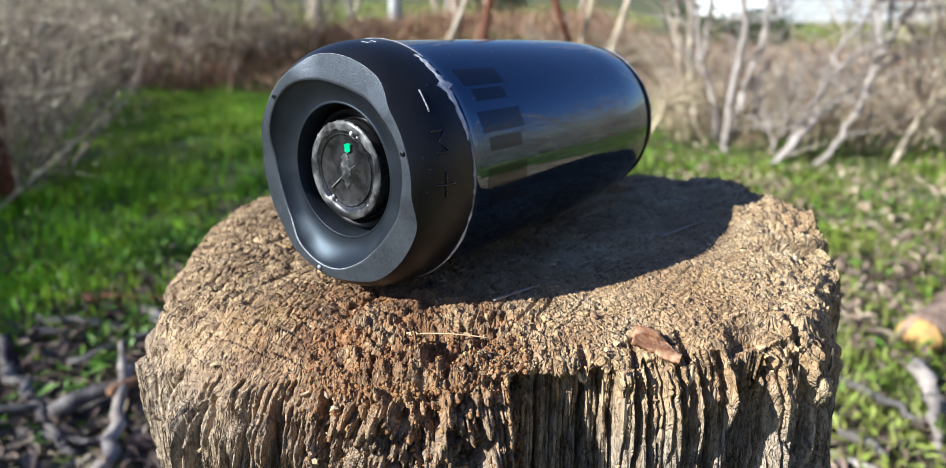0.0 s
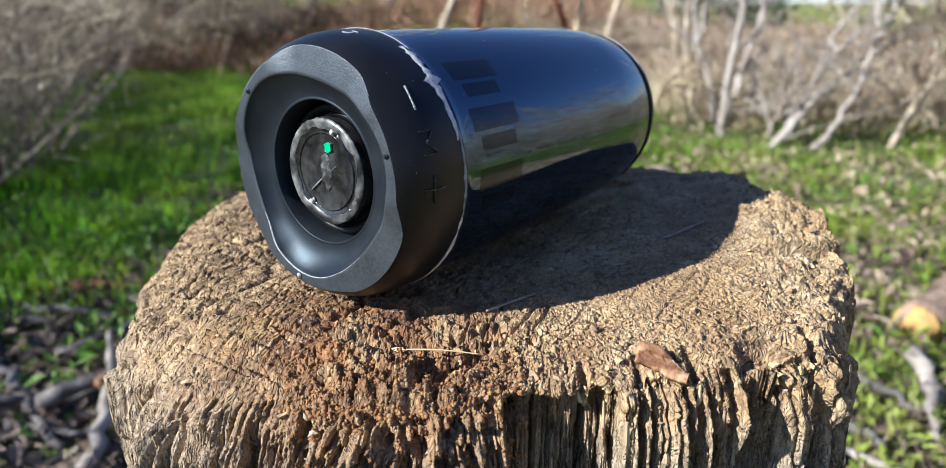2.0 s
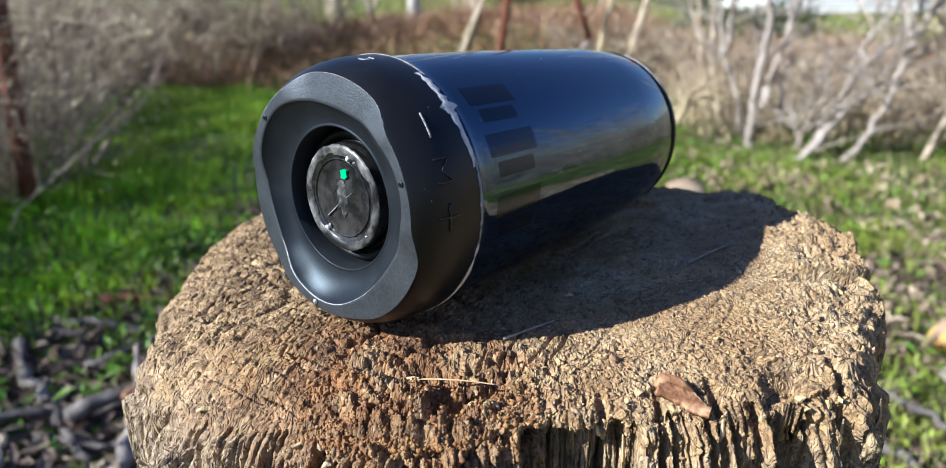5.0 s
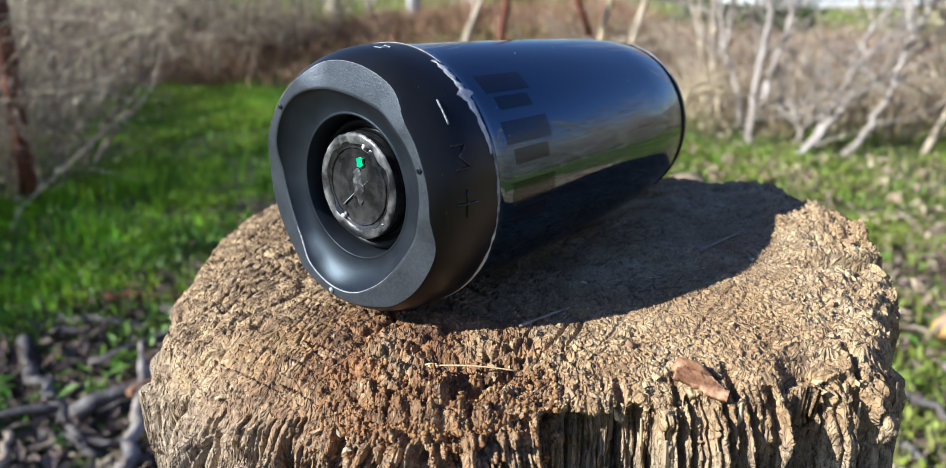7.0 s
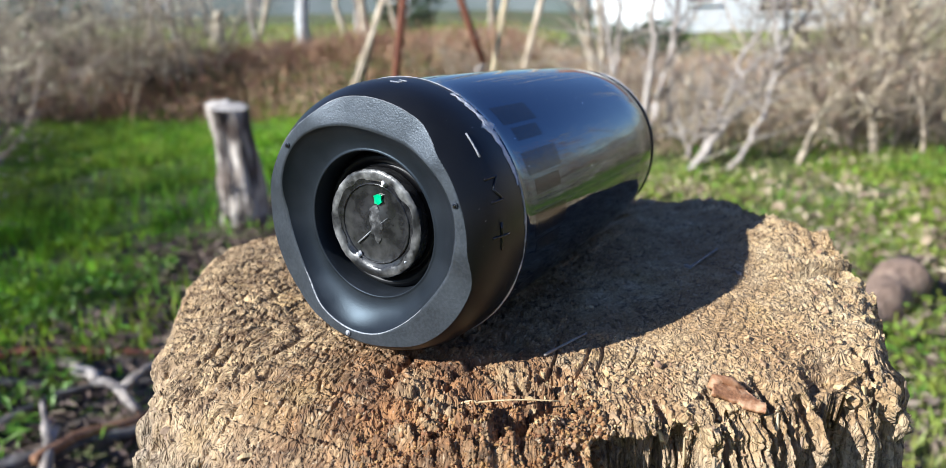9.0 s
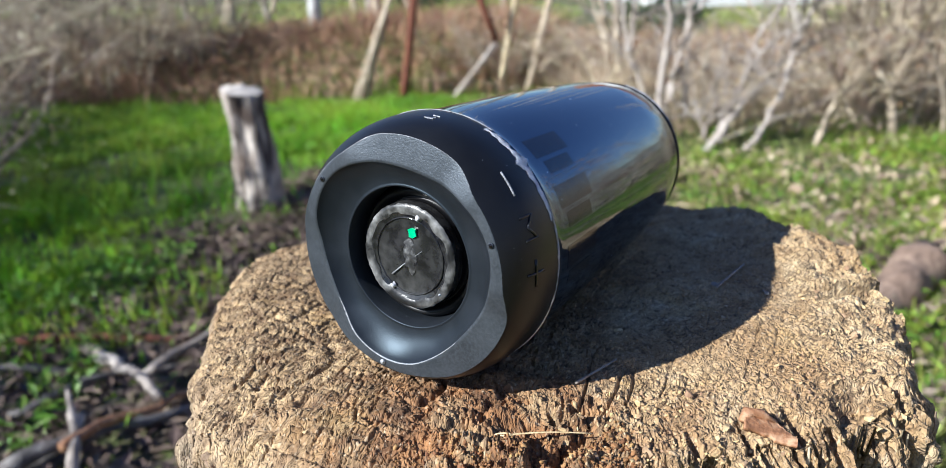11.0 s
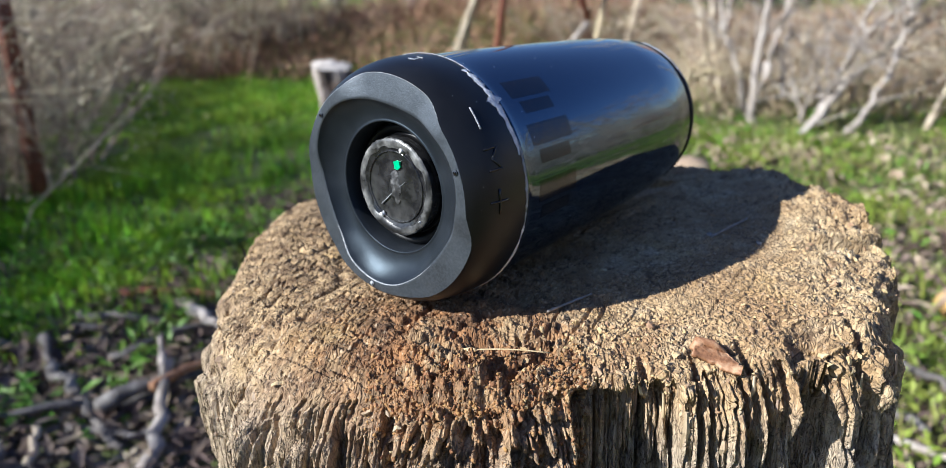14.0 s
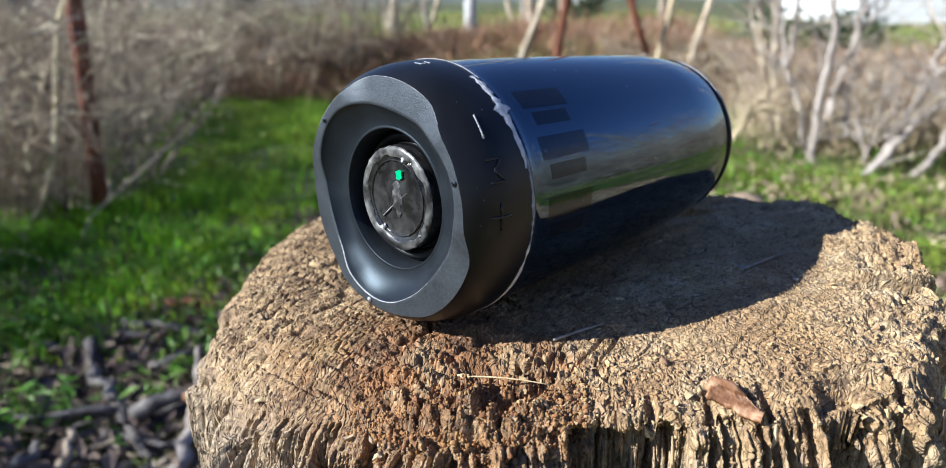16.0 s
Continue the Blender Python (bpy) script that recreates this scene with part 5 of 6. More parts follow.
blades("dry_stalks", 9000, (0.6, 4.6, -3.4, 0.6), 0.13, M_TAN, "tan dry grass on the open ground", "dry grass", 55, lambda x, y: ramp01(vnoise(x * 2, y * 2, x * 0, 89), -0.6, 0.3), 0.004, 0.7)
dry_leaves("far_thicket", 9000, (-16, 18, -17, -12), 0.16, M_BRACKEN, "brown winter thicket beyond the clearing", "thicket", 0.0, 4.6, 0.9, 49)
dry_leaves("far_thicket", 7000, (11, 15, -13, 9), 0.16, M_BRACKEN, "brown winter thicket beyond the clearing", "thicket", 0.0, 4.2, 0.9, 50)

# thickets
shrubs = [make_shrub(101 + k, M_TWIG, 34, 900, 1.5, 0.75) for k in range(3)]
tans = [make_shrub(121 + k, M_TWIGTAN, 22, 620, 1.25, 0.75, fluff=(M_BRACKEN, M_TAN)[k]) for k in range(2)]
LEFT = [(-1.95, 1.45), (-2.1, 2.0), (-1.95, 2.5), (-2.4, 3.05), (-2.7, 3.8), (-2.75, 4.4), (-2.2, 5.35), (-2.9, 5.0), (-2.75, 2.4), (-2.9, 3.3), (-3.1, 4.1), (-1.75, 5.7), (-2.5, 0.8), (-2.3, 0.1), (-2.50, 1.00), (-2.25, 0.42), (-1.78, 2.30)]
for k, (x, y) in enumerate(LEFT):
    src = shrubs[k % 3]
    ob = src if k < 3 else copy_thing(src, pose(x, y, gz(x, y), 0, 0, k * 77))
    ob.matrix_basis = pose(x, y, gz(x, y), 0, 0, k * 77)
    ob.scale = (1, 1, 0.62 if 1.6 < y < 3 else 0.72)
    # of these, the two nearer than y = 2 are added unseen, to shade the litter
    if k >= 14:
        ob.scale = (0.5, 0.5, 0.42) if y > 2 else (0.9, 0.9, 0.68)
    tagged(ob, "tangled grey-brown leafless shrub", "shrub", "dry shrubs of the thicket")
RIGHT = [(1.45, 3.7, 0.42), (2.35, 3.45, 1.1), (1.85, 3.5, 0.42), (2.9, 3.3, 1.0), (1.5, 4.3, 0.4), (3.2, 4.0, 1.0), (2.0, 4.1, 0.4), (3.5, 3.1, 1.0), (1.2, 4.7, 0.35), (0.7, 5.2, 0.35)]
for k, (x, y, tall) in enumerate(RIGHT):
    src = tans[k % 2]
    ob = src if k < 2 else copy_thing(src, pose(x, y, gz(x, y), 0, 0, k * 61))
    ob.matrix_basis = pose(x, y, gz(x, y), 0, 0, k * 61)
    ob.scale = (1, 1, tall)
    tagged(ob, "tangled tan leafless shrub", "shrub", "tan shrubs by the bank")


AROUND = [(3.6, 2.2), (4.2, 1.4), (3.9, 0.5), (4.5, -0.4), (4.0, -1.3), (3.2, -2.2), (2.0, -2.9), (0.6, -3.3), (-0.9, -3.0), (-2.4, -2.3), (5.2, 2.6), (5.4, 0.9),
          (3.4, -3.6), (1.4, -4.6), (4.8, -2.6)]
for k, (x, y) in enumerate(AROUND):
    ob = copy_thing(tans[k % 2] if x > 1 else (shrubs + tans)[k % 5], pose(x, y, gz(x, y), 0, 0, k * 53))
    ob.scale = (1.2, 1.2, (1.3 if x > 0.5 else 0.75) + 0.3 * (k % 3))
    tagged(ob, "tangled leafless shrub at the clearing's edge", "shrub", "shrubs round the clearing")


def bare_tree(name, base, tips, r0, mat, label, seed, twig=14, wob=0.022, cat="tree"):
    """A leafless tree: a tapered trunk along the first line, limbs along the others, fine twigs on all."""
    g = np.random.default_rng(seed)
    root = new(name)
    x, y = base
    root.matrix_world = pose(x, y, gz(x, y) - 0.04)
    fine = Buf()
    for k, limb in enumerate(tips):
        way, r = (limb[:2], limb[2]) if len(limb) == 3 else limb
        way = [np.array(p, float) for p in way]
        if way[-1][2] > 0.66 and len(way) > 3:                               # tall stems go on upwards
            way.append(way[-1] + (way[-1] - way[-3]) * (2.2 * r) + np.array((0, 0, 0.25)))
        n = 12 if len(limb) == 3 else 3 * (len(way) - 1)
        reach = sum(np.linalg.norm(q - p) for p, q in zip(way[:-1], way[1:]))
        ts = np.linspace(0, len(way) - 1, n + 1)
        smooth = np.stack([np.interp(ts, np.arange(len(way)), [p[c] for p in way]) for c in range(3)], -1)
        smooth[1:-1] = 0.25 * smooth[:-2] + 0.5 * smooth[1:-1] + 0.25 * smooth[2:]
        jitter = wob * reach / 3 if len(limb) == 3 else 0.005
        line = [tuple(p + (g.normal(0, jitter, 3) if 0 < i else 0)) for i, p in enumerate(smooth)]
        buf = Buf()
        buf.tube(line, [r * r0 * (1 - 0.55 * i / n) for i in range(n + 1)], 9, lump=0.25)
        part("trunk" if k == 0 else "limb", buf, mat, root)
        for _ in range(twig):
            i = g.integers(3, n)
            d = np.array(line[i]) - np.array(line[i - 1])
            d = d / np.linalg.norm(d) + g.normal(0, 0.6, 3)
            fine.tube(wander(line[i], d, g.uniform(0.15, 0.6), 4, 0.2, g), [0.004, 0.0034, 0.0028, 0.002, 0.001], 4, caps=False)
    tagged(part("twig_spray", fine, mat, root), kind="stuff")
    return tagged(root, label, cat)


bare_tree("bare_tree", (1.06, 3.12), [
    ([(0.00, 0.00, 0.00), (-0.01, 0.03, 0.12), (0.01, 0.06, 0.31), (0.04, 0.09, 0.48), (0.05, 0.12, 0.63), (0.05, 0.15, 0.82)], 1.00),
    ([(0.02, 0.02, 0.20), (0.06, 0.05, 0.34), (0.11, 0.08, 0.47), (0.14, 0.11, 0.58), (0.16, 0.14, 0.69), (0.17, 0.17, 0.84)], 1.00),
    ([(0.13, 0.10, 0.58), (0.19, 0.13, 0.62), (0.26, 0.16, 0.70), (0.32, 0.19, 0.80)], 0.45),
    ([(0.13, 0.05, 0.15), (0.13, 0.08, 0.27), (0.13, 0.11, 0.40)], 0.75)],
          0.019, M_PALEBARK, "pale grey slender bare tree with forked trunks", 201, twig=10)
bare_tree("bare_tree", (1.08, 3.35), [
    ([(0.00, 0.00, 0.00), (-0.01, 0.03, 0.21), (-0.06, 0.06, 0.33), (-0.08, 0.09, 0.40), (-0.05, 0.12, 0.50), (-0.05, 0.15, 0.67), (-0.05, 0.18, 0.83)], 1.00),
    ([(-0.10, 0.00, 0.41), (-0.12, 0.03, 0.52), (-0.14, 0.06, 0.67), (-0.16, 0.09, 0.80)], 0.60)],
          0.016, M_PALEBARK, "crooked grey-brown bare sapling", 202, twig=12)
bare_tree("bare_tree", (1.09, 3.70), [
    ([(0.00, 0.00, 0.00), (-0.04, 0.03, 0.24), (-0.07, 0.06, 0.50), (-0.08, 0.09, 0.73), (-0.08, 0.12, 0.86)], 1.00),
    ([(-0.04, 0.02, 0.01), (-0.08, 0.05, 0.23), (-0.11, 0.08, 0.44), (-0.12, 0.11, 0.58), (-0.16, 0.14, 0.84)], 0.90),
    ([(-0.13, 0.02, 0.44), (-0.18, 0.05, 0.58), (-0.20, 0.08, 0.78)], 0.50)],
          0.022, M_TWIG, "twin dull grey-brown bare trunks", 203, twig=14)
bare_tree("leaning_branch", (1.15, 2.95), [
    ([(0.00, 0.00, 0.00), (0.09, 0.03, 0.07), (0.19, 0.06, 0.19), (0.28, 0.09, 0.26), (0.38, 0.12, 0.34), (0.48, 0.15, 0.42), (0.60, 0.18, 0.48)], 1.00),
    ([(0.47, 0.15, 0.42), (0.52, 0.18, 0.52), (0.59, 0.21, 0.61), (0.65, 0.24, 0.72)], 0.80),
    ([(0.10, 0.05, 0.07), (0.15, 0.08, 0.17), (0.21, 0.11, 0.24)], 0.50)],
          0.018, M_PALEBARK, "pale weathered branch leaning across the thicket", 204, twig=12, cat="branch")
bare_tree("leaning_branch", (1.33, 3.10), [
    ([(0.00, 0.00, 0.00), (0.05, 0.03, 0.20), (0.09, 0.06, 0.28), (0.16, 0.09, 0.36), (0.20, 0.12, 0.41), (0.19, 0.15, 0.46), (0.23, 0.18, 0.52), (0.33, 0.21, 0.59), (0.37, 0.24, 0.68), (0.38, 0.27, 0.80)], 1.00),
    ([(0.19, 0.10, 0.41), (0.25, 0.13, 0.44), (0.32, 0.16, 0.48)], 0.60)],
          0.015, M_PALEBARK, "crooked grey branch leaning into the thicket", 206, twig=12, cat="branch")
bare_tree("leaning_branch", (1.35, 2.92), [
    ([(0.00, 0.00, 0.00), (0.09, 0.03, 0.13), (0.16, 0.06, 0.23), (0.20, 0.09, 0.32), (0.23, 0.12, 0.40), (0.27, 0.15, 0.50), (0.30, 0.18, 0.61), (0.31, 0.21, 0.75)], 1.00),
    ([(0.18, 0.08, 0.28), (0.14, 0.11, 0.31), (0.13, 0.14, 0.33)], 0.60),
    ([(0.24, 0.08, 0.51), (0.22, 0.11, 0.61), (0.20, 0.14, 0.74)], 0.80)],
          0.015, M_PALEBARK, "pale dead branch leaning beside the thicket", 205, twig=14, cat="branch")
bare_tree("leaning_branch", (0.71, 3.30), [
    ([(0.00, 0.00, 0.00), (0.09, 0.03, 0.20), (0.20, 0.06, 0.24), (0.30, 0.09, 0.29)], 1.00),
    ([(0.05, 0.00, 0.18), (0.12, 0.03, 0.26), (0.17, 0.06, 0.28)], 0.50)],
          0.014, M_TAN, "low tan dead branch below the saplings", 211, twig=10, cat="branch")
bare_tree("leaning_branch", (1.25, 3.00), [
    ([(0.00, 0.00, 0.00), (-0.05, 0.03, 0.14), (-0.07, 0.06, 0.19)], 1.00),
    ([(-0.05, 0.00, 0.09), (-0.02, 0.03, 0.14), (-0.01, 0.06, 0.20)], 0.70)],
          0.010, M_PALEBARK, "thin forked branch among dry grass", 212, twig=8, cat="branch")
bare_tree("leaning_branch", (1.70, 3.00), [
    ([(0.00, 0.00, 0.00), (0.09, 0.03, 0.22), (0.13, 0.06, 0.34), (0.18, 0.09, 0.44), (0.26, 0.12, 0.56), (0.28, 0.15, 0.68)], 1.00),
    ([(0.20, 0.00, 0.11), (0.14, 0.03, 0.24), (0.10, 0.06, 0.32)], 0.60)],
          0.014, M_TWIG, "tan forked branch drooping in the thicket", 208, twig=30, cat="branch")
bare_tree("bare_tree", (2.10, 3.05), [
    ([(0.00, 0.00, 0.00), (-0.00, 0.03, 0.23), (0.01, 0.06, 0.40), (0.03, 0.09, 0.61), (0.03, 0.12, 0.75)], 1.00),
    ([(-0.03, 0.00, 0.23), (-0.12, 0.03, 0.39), (-0.21, 0.06, 0.56)], 0.60),
    ([(-0.01, 0.00, 0.31), (0.07, 0.03, 0.46), (0.13, 0.06, 0.60)], 0.60)],
          0.020, M_TWIG, "tan bare bush with drooping twigs", 207, twig=60)

# trees behind the bank
g7 = np.random.default_rng(77)
for k in range(16):
    y = g7.uniform(6.6, 11)
    x = (g7.uniform(-0.34, 0.28) if k < 12 else g7.uniform(0.6, 0.75)) * y
    h = g7.uniform(1.8, 3.2)
    bare_tree("bare_tree", (x, y), [((0, 0, 0), (g7.normal(0, 0.25), 0.1, h), 1), ((0, 0, h * 0.2), (g7.normal(0, 0.7), 0.3, h * 0.9), 0.6)],
              g7.uniform(0.02, 0.045), M_PALEBARK if k % 2 else M_TWIG, "slim bare tree beyond the bank", 300 + k, twig=16)
bare_tree("bare_tree", (-0.84, 6.95), [((0, 0, 0), (0.0, 0, 2.4), 1), ((0, 0, 0.9), (-0.8, 0.4, 2.2), 0.5)], 0.062, M_WHITEBARK, "tree with a whitewashed trunk in the meadow", 401)
bare_tree("bare_tree", (-2.1, 9.0), [((0, 0, 0), (0.05, 0, 0.42), 1)], 0.10, M_TWIG, "dark broken trunk standing in the meadow", 402, twig=4)


for k, (x, y, h) in enumerate(((5.0, 1.8, 2.6), (5.8, -0.2, 3.0), (6.4, 3.4, 3.2), (4.8, -2.0, 2.4))):
    bare_tree("bare_tree", (x, y), [((0, 0, 0), (0.2 * (k - 1), 0.1, h), 1), ((0, 0, h * 0.3), (0.7, 0.3, h * 0.9), 0.6), ((0, 0, h * 0.4), (-0.6, -0.3, h * 0.9), 0.5)],
              0.05, M_TWIG, "bare tree at the clearing's edge", 420 + k, twig=26)


# poles
def rusty_pole(base, top, r, label, mat=None, cat="pole"):
    b = Buf()
    b0 = Vector((base[0], base[1], gz(base[0], base[1]) - 0.05))
    t0 = Vector(top)
    n = 10
    b.tube([tuple(b0 + (t0 - b0) * i / n) for i in range(n + 1)], [r * (1 + 0.04 * math.sin(i * 2.1)) for i in range(n + 1)], 12, lump=0.06)
    tagged(part("fence_pole", b, mat or M_RUST), label, cat)


rusty_pole((-1.535, 2.20), (-1.455, 2.22, 1.9), 0.026, "rusty red-brown steel pole in the shrubs")
rusty_pole((-0.10, 4.72), (0.21, 4.74, 1.9), 0.026, "rusty brown steel pole at the foot of the bank")
for x, y, tx, tz, r in ((-0.413, 4.75, 0.10, 1.30, 0.013), (-0.385, 4.78, 0.02, 1.15, 0.010), (-0.345, 4.80, 0.02, 1.25, 0.014), (-0.44, 4.80, 0.00, 1.10, 0.008)):
    rusty_pole((x, y), (tx, y + 0.05, tz), r, "leaning dull grey-brown dry stalk", M_TWIG, "stalk")
rusty_pole((0.552, 4.90), (0.83, 4.92, 1.5), 0.020, "leaning yellowish bare pole", M_TAN)
rusty_pole((0.742, 4.90), (1.10, 4.92, 1.45), 0.022, "leaning pale tan bare pole", M_TWIGTAN)


def build_bent_pole():
    """A steel pole that leans out, bends sharply and leans back; its lower length has lost its rust."""
    root = new("bent_pole")
    z0 = gz(0.21, 4.80)
    root.matrix_world = pose(0.21, 4.80, z0)
    knee = (0.325, 0.0, 0.43 - z0)
    b = Buf()
    b.tube([(0, 0, -0.05), (0.11, 0, 0.09), (0.22, 0, 0.22), knee], 0.020, 10, lump=0.1)
    part("lower_length", b, M_PALEBARK, root, "greyed lower length")
    b = Buf()
    b.tube([knee, (0.25, 0.01, 0.55), (0.14, 0.02, 0.90), (0.0, 0.04, 1.35)], 0.023, 10, lump=0.08)
    part("upper_length", b, M_RUST, root, "rusty upper length")
    tagged(root, "sharply bent rusty steel pole by the bank", "pole")


build_bent_pole()


# wooden stake in the grass
def build_stake():
    x, y = -0.57, 2.46
    z0 = gz(x, y) - 0.05
    root = new("wooden_stake")
    root.matrix_world = pose(x, y, z0, 0, -2.5, 20)
    b = Buf()
    n, m = 40, 44
    v = []
    for i in range(n + 1):
        t = i / n
        for j in range(m):
            a = 2 * math.pi * j / m
            furrow = 0.016 * noise.noise((math.cos(a) * 2.6, math.sin(a) * 2.6, t * 2.4)) + 0.009 * noise.noise((math.cos(a) * 7, math.sin(a) * 7, t * 3))
            r = 0.061 + 0.024 * (1 - t) ** 2.2 + furrow - 0.010 * max(0.0, 0.5 - abs(a - 4.4)) * (t > 0.3)
            v.append((r * math.cos(a) + 0.006 * math.sin(3 * t), r * math.sin(a) * 0.92, t * (0.445 + 0.016 * math.cos(a - 2.4) + 0.008 * noise.noise((math.cos(a) * 3, math.sin(a) * 3, 5)))))
    rim = v[-m:]
    b.add(v, [(i * m + j, i * m + (j + 1) % m, (i + 1) * m + (j + 1) % m, (i + 1) * m + j) for i in range(n) for j in range(m)])
    part("post", b, M_STAKE, root)
    b = Buf()
    b.add([(x, y, z - 0.001) for x, y, z in rim] + [(x * 0.85, y * 0.85, z + 0.004) for x, y, z in rim] + [(0, 0, 0.452)],
          [(j, (j + 1) % m, (j + 1) % m + m, j + m) for j in range(m)] + [(j + m, (j + 1) % m + m, 2 * m) for j in range(m)])
    part("sawn_top", b, M_STAKETOP, root, "pale weathered sawn top")
    tagged(root, "weathered grey wooden stake standing in the grass", "stake")


build_stake()


# log with a fresh sawn end
def build_log():
    root = new("log")
    x, y = 0.885, 1.335
    root.matrix_world = pose(x, y, gz(x, y) + 0.024, 0, 0, 38)
    b = Buf()
    b.tube([(t * 0.036, 0.006 * math.sin(t), 0.002 * t) for t in range(0, 11)], [0.042 + 0.004 * math.sin(t * 1.7) + 0.0018 * t for t in range(11)], 20, lump=0.3)
    part("bark", b, M_LOGBARK, root)
    b = Buf()
    b.tube([(-0.004, 0, 0), (0.002, 0, 0)], [0.044, 0.046], 20, lump=0.2)
    part("sawn_end", b, M_LOGEND, root, "bright orange freshly sawn end")
    tagged(root, "short brown log with an orange sawn end", "log")


build_log()


# sticks on the ground
def stick(a, b, r, seed, lift=0.02, fork=None, mat=None, label="weathered grey stick lying on the litter"):
    g = np.random.default_rng(seed)
    n = 10
    pts = []
    for i in range(n + 1):
        t = i / n
        x, y = a[0] + (b[0] - a[0]) * t, a[1] + (b[1] - a[1]) * t
        pts.append((x + g.normal(0, 0.006), y + g.normal(0, 0.006), gz(x, y) + lift * (1 + 0.8 * math.sin(t * 3 + seed)) + r * 0.6))
    root = new("fallen_stick")
    buf = Buf()
    buf.tube(pts, [r * (1 - 0.5 * i / n) for i in range(n + 1)], 8, lump=0.35)
    part("stem", buf, mat or M_STICK, root)
    for at, d, l in fork or ():
        p = Vector(pts[at])
        q = p + Vector(d).normalized() * l
        buf = Buf()
        buf.tube([tuple(p + (q - p) * k / 6 + Vector((0, 0, 0.006 * math.sin(k)))) for k in range(7)], [r * 0.7 * (1 - 0.1 * k) for k in range(7)], 7, lump=0.3)
        part("side_branch", buf, mat or M_STICK, root)
    tagged(root, label, "stick", "sticks on the ground")


stick((-0.95, 1.27), (-0.86, 1.15), 0.010, 1, 0.015)
stick((-0.845, 1.135), (-0.61, 0.915), 0.012, 2, 0.02, [(5, (-0.5, -0.25, 0.1), 0.16)], label="forked weathered grey stick on the litter")
stick((-0.93, 1.07), (-0.75, 1.03), 0.009, 3, 0.015)
stick((-0.70, 1.015), (-0.57, 1.08), 0.011, 4, 0.02)
stick((-0.54, 0.86), (-0.60, 1.10), 0.013, 5, 0.03, [(8, (-0.5, 1.0, 0.4), 0.10)], label="pale crooked stick standing out of the litter", mat=M_PALEBARK)
stick((-0.77, 1.18), (-0.62, 1.30), 0.009, 6, 0.015)
stick((-0.92, 1.352), (-0.66, 1.32), 0.009, 7, 0.015)
stick((-0.88, 1.482), (-0.49, 1.455), 0.009, 8, 0.012, mat=M_RUST, label="thin rust-coloured bar lying on the litter")
stick((-0.785, 0.86), (-0.83, 1.01), 0.011, 9, 0.015)
stick((-0.72, 0.975), (-0.56, 0.94), 0.009, 10, 0.015)
stick((-0.735, 0.86), (-0.757, 0.95), 0.010, 11, 0.015, mat=M_TWIGTAN, label="tan stick lying on the litter")
stick((-0.725, 1.405), (-0.50, 1.15), 0.014, 12, 0.03, [(8, (0.6, 0.6, 0.25), 0.16)], label="forked weathered grey branch on the litter", mat=M_PALEBARK)
stick((-0.69, 1.01), (-0.46, 1.15), 0.014, 13, 0.02)
stick((-0.60, 1.02), (-0.42, 1.27), 0.009, 14, 0.03, mat=M_CHIPBARK, label="broken stick of bare orange wood")
stick((-0.90, 1.315), (-0.70, 1.285), 0.009, 15, 0.015)
stick((0.50, 1.01), (0.60, 0.83), 0.009, 17, 0.02, mat=M_PALEBARK, label="pale stick lying in thin grass")
stick((0.545, 1.04), (0.60, 0.92), 0.011, 18, 0.015, label="grey stick lying in thin grass")
stick((0.62, 1.20), (0.73, 1.02), 0.010, 19, 0.015, label="grey stick lying in thin grass")
stick((0.755, 1.08), (0.69, 0.93), 0.010, 20, 0.02, label="dark grey stick in thin grass", mat=M_GREYTWIG)
stick((0.81, 1.20), (0.78, 1.08), 0.018, 21, 0.012, mat=M_PALEBARK, label="pale split piece of wood in thin grass")
b = Buf()
b.tube([(-1.40, 1.86, gz(-1.40, 1.86) - 0.01), (-1.355, 1.90, 0.182), (-1.27, 2.05, 0.285), (-1.188, 2.20, 0.386), (-1.14, 2.29, 0.43)], [0.0032, 0.003, 0.0026, 0.002, 0.001], 7, lump=0.3)
tagged(part("fallen_stick", b, M_TWIGTAN), "thin dry branch leaning out of the shrubs", "stick", "sticks on the ground")


# pale stones and wood chips in the far grass
for k, (x, y, s) in enumerate(((0.60, 2.36, 0.068), (0.86, 2.75, 0.04), (1.25, 2.3, 0.03), (0.62, 2.45, 0.035), (1.55, 2.15, 0.03), (1.75, 2.7, 0.035))):
    b = Buf()
    b.tube([(-s, 0, 0), (-s * 0.7, 0, s * 0.1), (0, 0, s * 0.16), (s * 0.7, 0, s * 0.06), (s, 0, 0)], [s * 0.2, s * 0.5, s * 0.62, s * 0.5, s * 0.2], 10, lump=0.5)
    o = part("stone", b, M_DEADPALE)
    o.matrix_world = pose(x, y, gz(x, y) + s * 0.35, 0, 0, 50 * k)
    tagged(o, "pale stone in the grass", "stone", "stones in the grass")


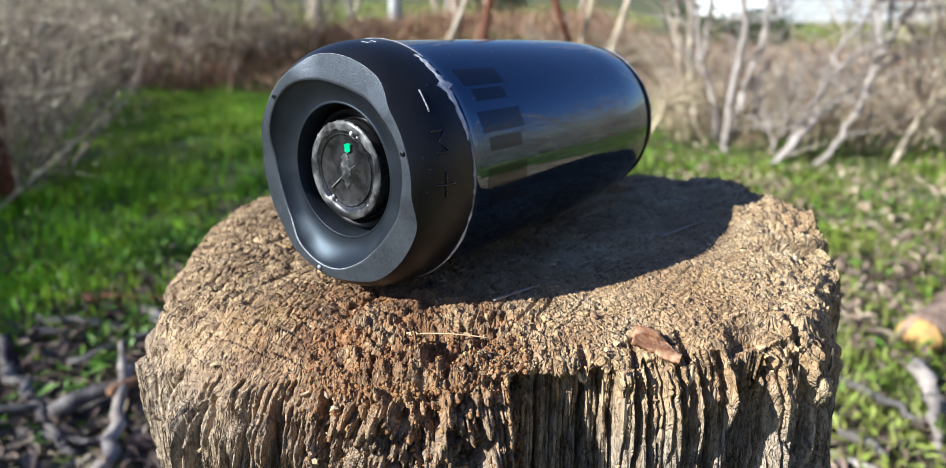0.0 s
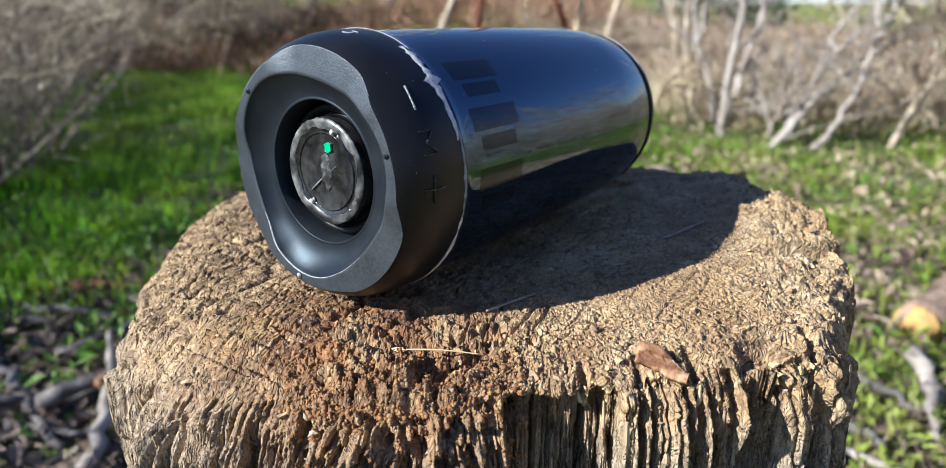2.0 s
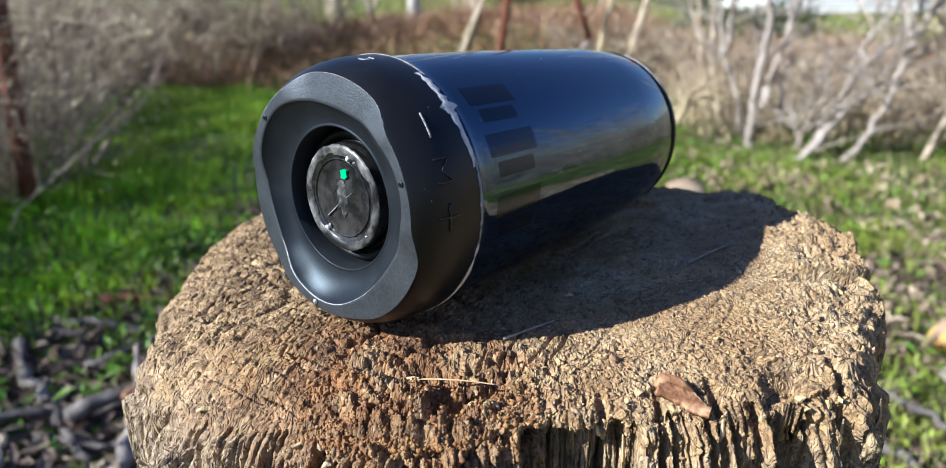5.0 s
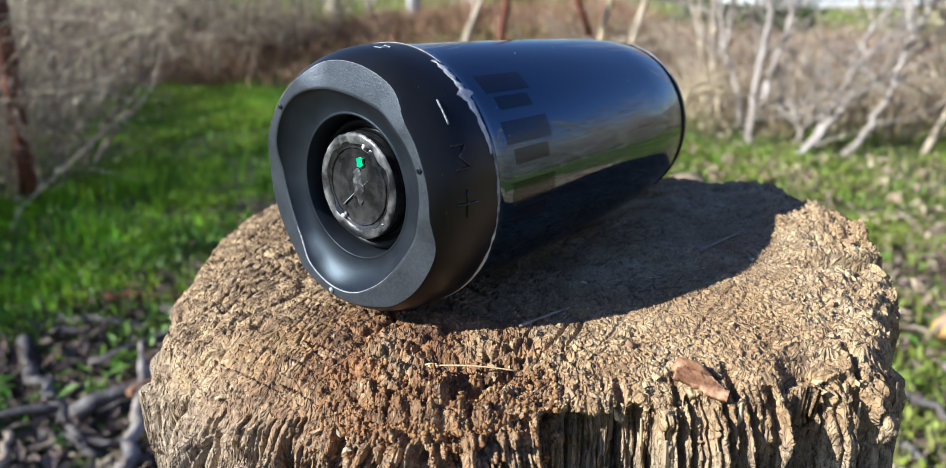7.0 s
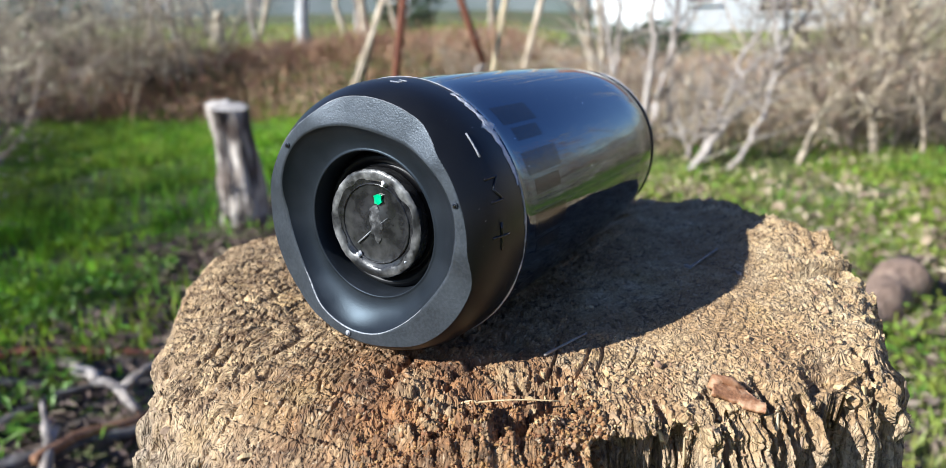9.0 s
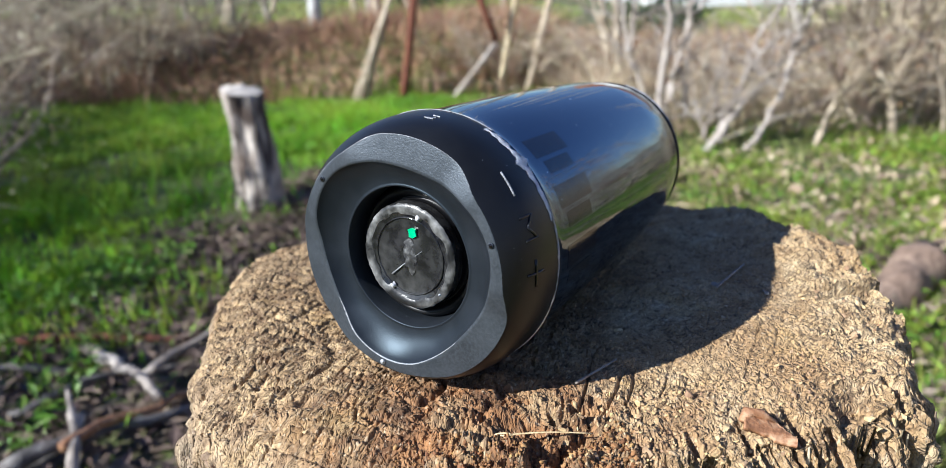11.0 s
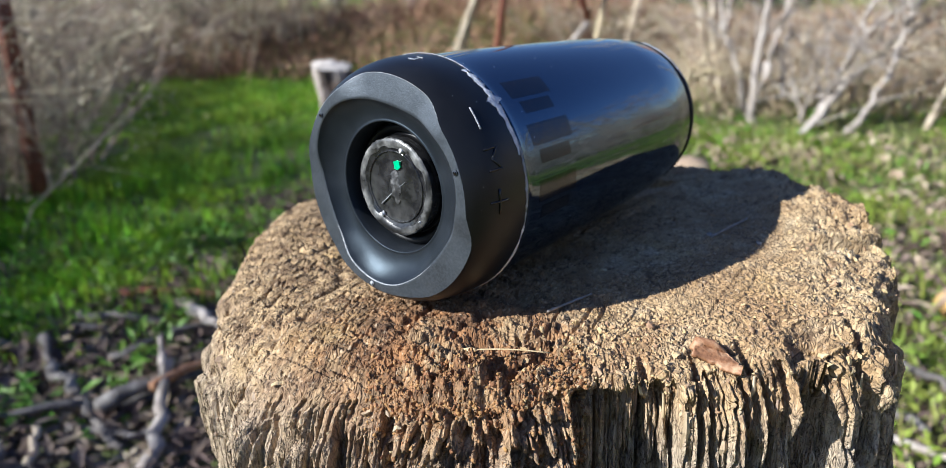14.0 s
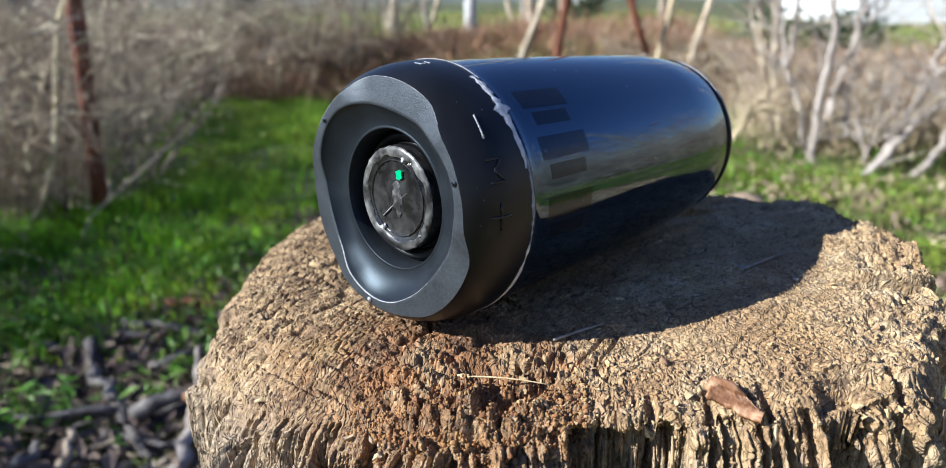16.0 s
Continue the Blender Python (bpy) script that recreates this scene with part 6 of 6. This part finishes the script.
# house beyond the thicket
def build_house(x0, x1, y, depth, z0, h, openings, name="house", label="white rendered house with brown windows", turn=0.0):
    root = new(name)
    root.matrix_world = pose(x0, y, z0, 0, 0, turn)
    w = x1 - x0
    wall = Buf()
    cuts = sorted(openings)
    last = 0.0
    for a, b, lo, hi in cuts:
        wall.box((last, 0, 0), (a, 0.3, h))
        wall.box((a, 0, 0), (b, 0.3, lo))
        wall.box((a, 0, hi), (b, 0.3, h))
        last = b
    wall.box((last, 0, 0), (w, 0.3, h))
    wall.box((0, 0.3, 0), (0.3, depth, h))
    wall.box((w - 0.3, 0.3, 0), (w, depth, h))
    wall.box((0.3, depth - 0.3, 0), (w - 0.3, depth, h))
    part("wall", wall, M_WHITEWALL, root, smooth=False)
    roof = Buf()
    roof.add([(-0.4, -0.4, h), (w + 0.4, -0.4, h), (w + 0.4, depth + 0.4, h), (-0.4, depth + 0.4, h), (-0.4, depth / 2, h + depth * 0.22), (w + 0.4, depth / 2, h + depth * 0.22),
              (-0.4, -0.4, h + 0.15), (w + 0.4, -0.4, h + 0.15), (w + 0.4, depth + 0.4, h + 0.15), (-0.4, depth + 0.4, h + 0.15)],
             [(6, 7, 5, 4), (8, 9, 4, 5), (0, 1, 7, 6), (2, 3, 9, 8), (0, 6, 4, 9, 3), (1, 2, 8, 5, 7), (0, 3, 2, 1)])
    part("roof", roof, M_ROOF, root, smooth=False)
    for a, b, lo, hi in cuts:
        win = Buf()
        win.box((a, 0.1, lo), (a + 0.08, 0.2, hi))
        win.box((b - 0.08, 0.1, lo), (b, 0.2, hi))
        win.box((a + 0.08, 0.1, lo), (b - 0.08, 0.2, lo + 0.08))
        win.box((a + 0.08, 0.1, hi - 0.08), (b - 0.08, 0.2, hi))
        win.box(((a + b) / 2 - 0.04, 0.1, lo + 0.08), ((a + b) / 2 + 0.04, 0.2, hi - 0.08))
        wo = part("window", win, M_FRAME, root, smooth=False)
        for p, q in ((a + 0.08, (a + b) / 2 - 0.04), ((a + b) / 2 + 0.04, b - 0.08)):
            pane = Buf()
            pane.box((p, 0.14, lo + 0.08), (q, 0.15, hi - 0.08))
            part("pane", pane, M_PANE, wo, smooth=False)
        sill = Buf()
        sill.box((a - 0.1, -0.08, lo - 0.08), (b + 0.1, 0, lo))
        part("sill", sill, M_WHITEWALL, wo, smooth=False)
    return tagged(root, label, "house")


build_house(7.15, 13.2, 19.5, 7, -0.25, 3.4, [(0.7, 1.5, 1.1, 2.3), (2.75, 4.35, 0.8, 2.4)])
build_house(-0.3, 1.0, 40, 3, 0.2, 2.3, [(0.4, 0.8, 1.0, 1.6)], "shed", "small white shed beyond the meadow")


# evergreen bushes and far woods
def leafy_bush(x, y, r, h, seed, mat, label, leaves=900):
    g = np.random.default_rng(seed)
    root = new("leafy_bush")
    root.matrix_world = pose(x, y, gz(x, y))
    st = Buf()
    for _ in range(7):
        a = g.uniform(0, 6.28)
        st.tube(wander((0, 0, -0.05), (math.cos(a) * 0.5, math.sin(a) * 0.5, 1), h * 0.8, 5, 0.15, g), [0.012, 0.01, 0.008, 0.006, 0.004, 0.002], 5, caps=False)
    tagged(part("branchwork", st, M_TWIG, root), kind="stuff")
    lf = Buf()
    for _ in range(leaves):
        d = g.normal(0, 1, 3)
        d /= np.linalg.norm(d)
        p = np.array((d[0] * r, d[1] * r, h * 0.55 + d[2] * h * 0.5)) * (0.5 + 0.5 * g.random()) + g.normal(0, r * 0.08, 3)
        u, w = g.normal(0, 1, 3), g.normal(0, 1, 3)
        s = r * g.uniform(0.04, 0.1)
        lf.add([tuple(p - u * s), tuple(p + w * s * 0.4), tuple(p + u * s), tuple(p - w * s * 0.4)], [(0, 1, 2, 3)])
    tagged(part("foliage", lf, mat, root), kind="stuff")
    return tagged(root, label, "bush")


leafy_bush(-2.55, 5.9, 0.35, 0.8, 501, M_EVER, "grey-green bush by the bank")
leafy_bush(1.75, 6.6, 0.3, 0.5, 502, M_EVER, "dark green bush behind the bare trees")
leafy_bush(3.0, 8.4, 0.45, 0.45, 503, M_EVER, "dark green bush below the house")
leafy_bush(0.2, 11.0, 0.5, 0.9, 504, M_EVER, "dark green bush in the meadow")

far = Buf()
for layer, (dist, hh) in enumerate(((90, 5.0), (160, 14.0))):
    v, m = [], 240
    for i in range(m):
        a = 2 * math.pi * i / m
        r = dist * (1 + 0.1 * noise.noise((math.cos(a) * 3, math.sin(a) * 3, layer)))
        top = hh * (0.6 + 0.5 * noise.noise((math.cos(a) * 5, math.sin(a) * 5, layer * 7)) + 0.2 * noise.noise((math.cos(a) * 40, math.sin(a) * 40, layer)))
        v += [(r * math.cos(a), r * math.sin(a), -3), (r * math.cos(a), r * math.sin(a), max(0.5, top)), (1.3 * r * math.cos(a), 1.3 * r * math.sin(a), -3)]
    f = []
    for i in range(m):
        j = (i + 1) % m
        f += [(3 * i, 3 * j, 3 * j + 1, 3 * i + 1), (3 * i + 1, 3 * j + 1, 3 * j + 2, 3 * i + 2)]
    far.add(v, f)
tagged(part("backdrop", far, M_HILL), "hazy wooded hills along the horizon", "hills", kind="structure")
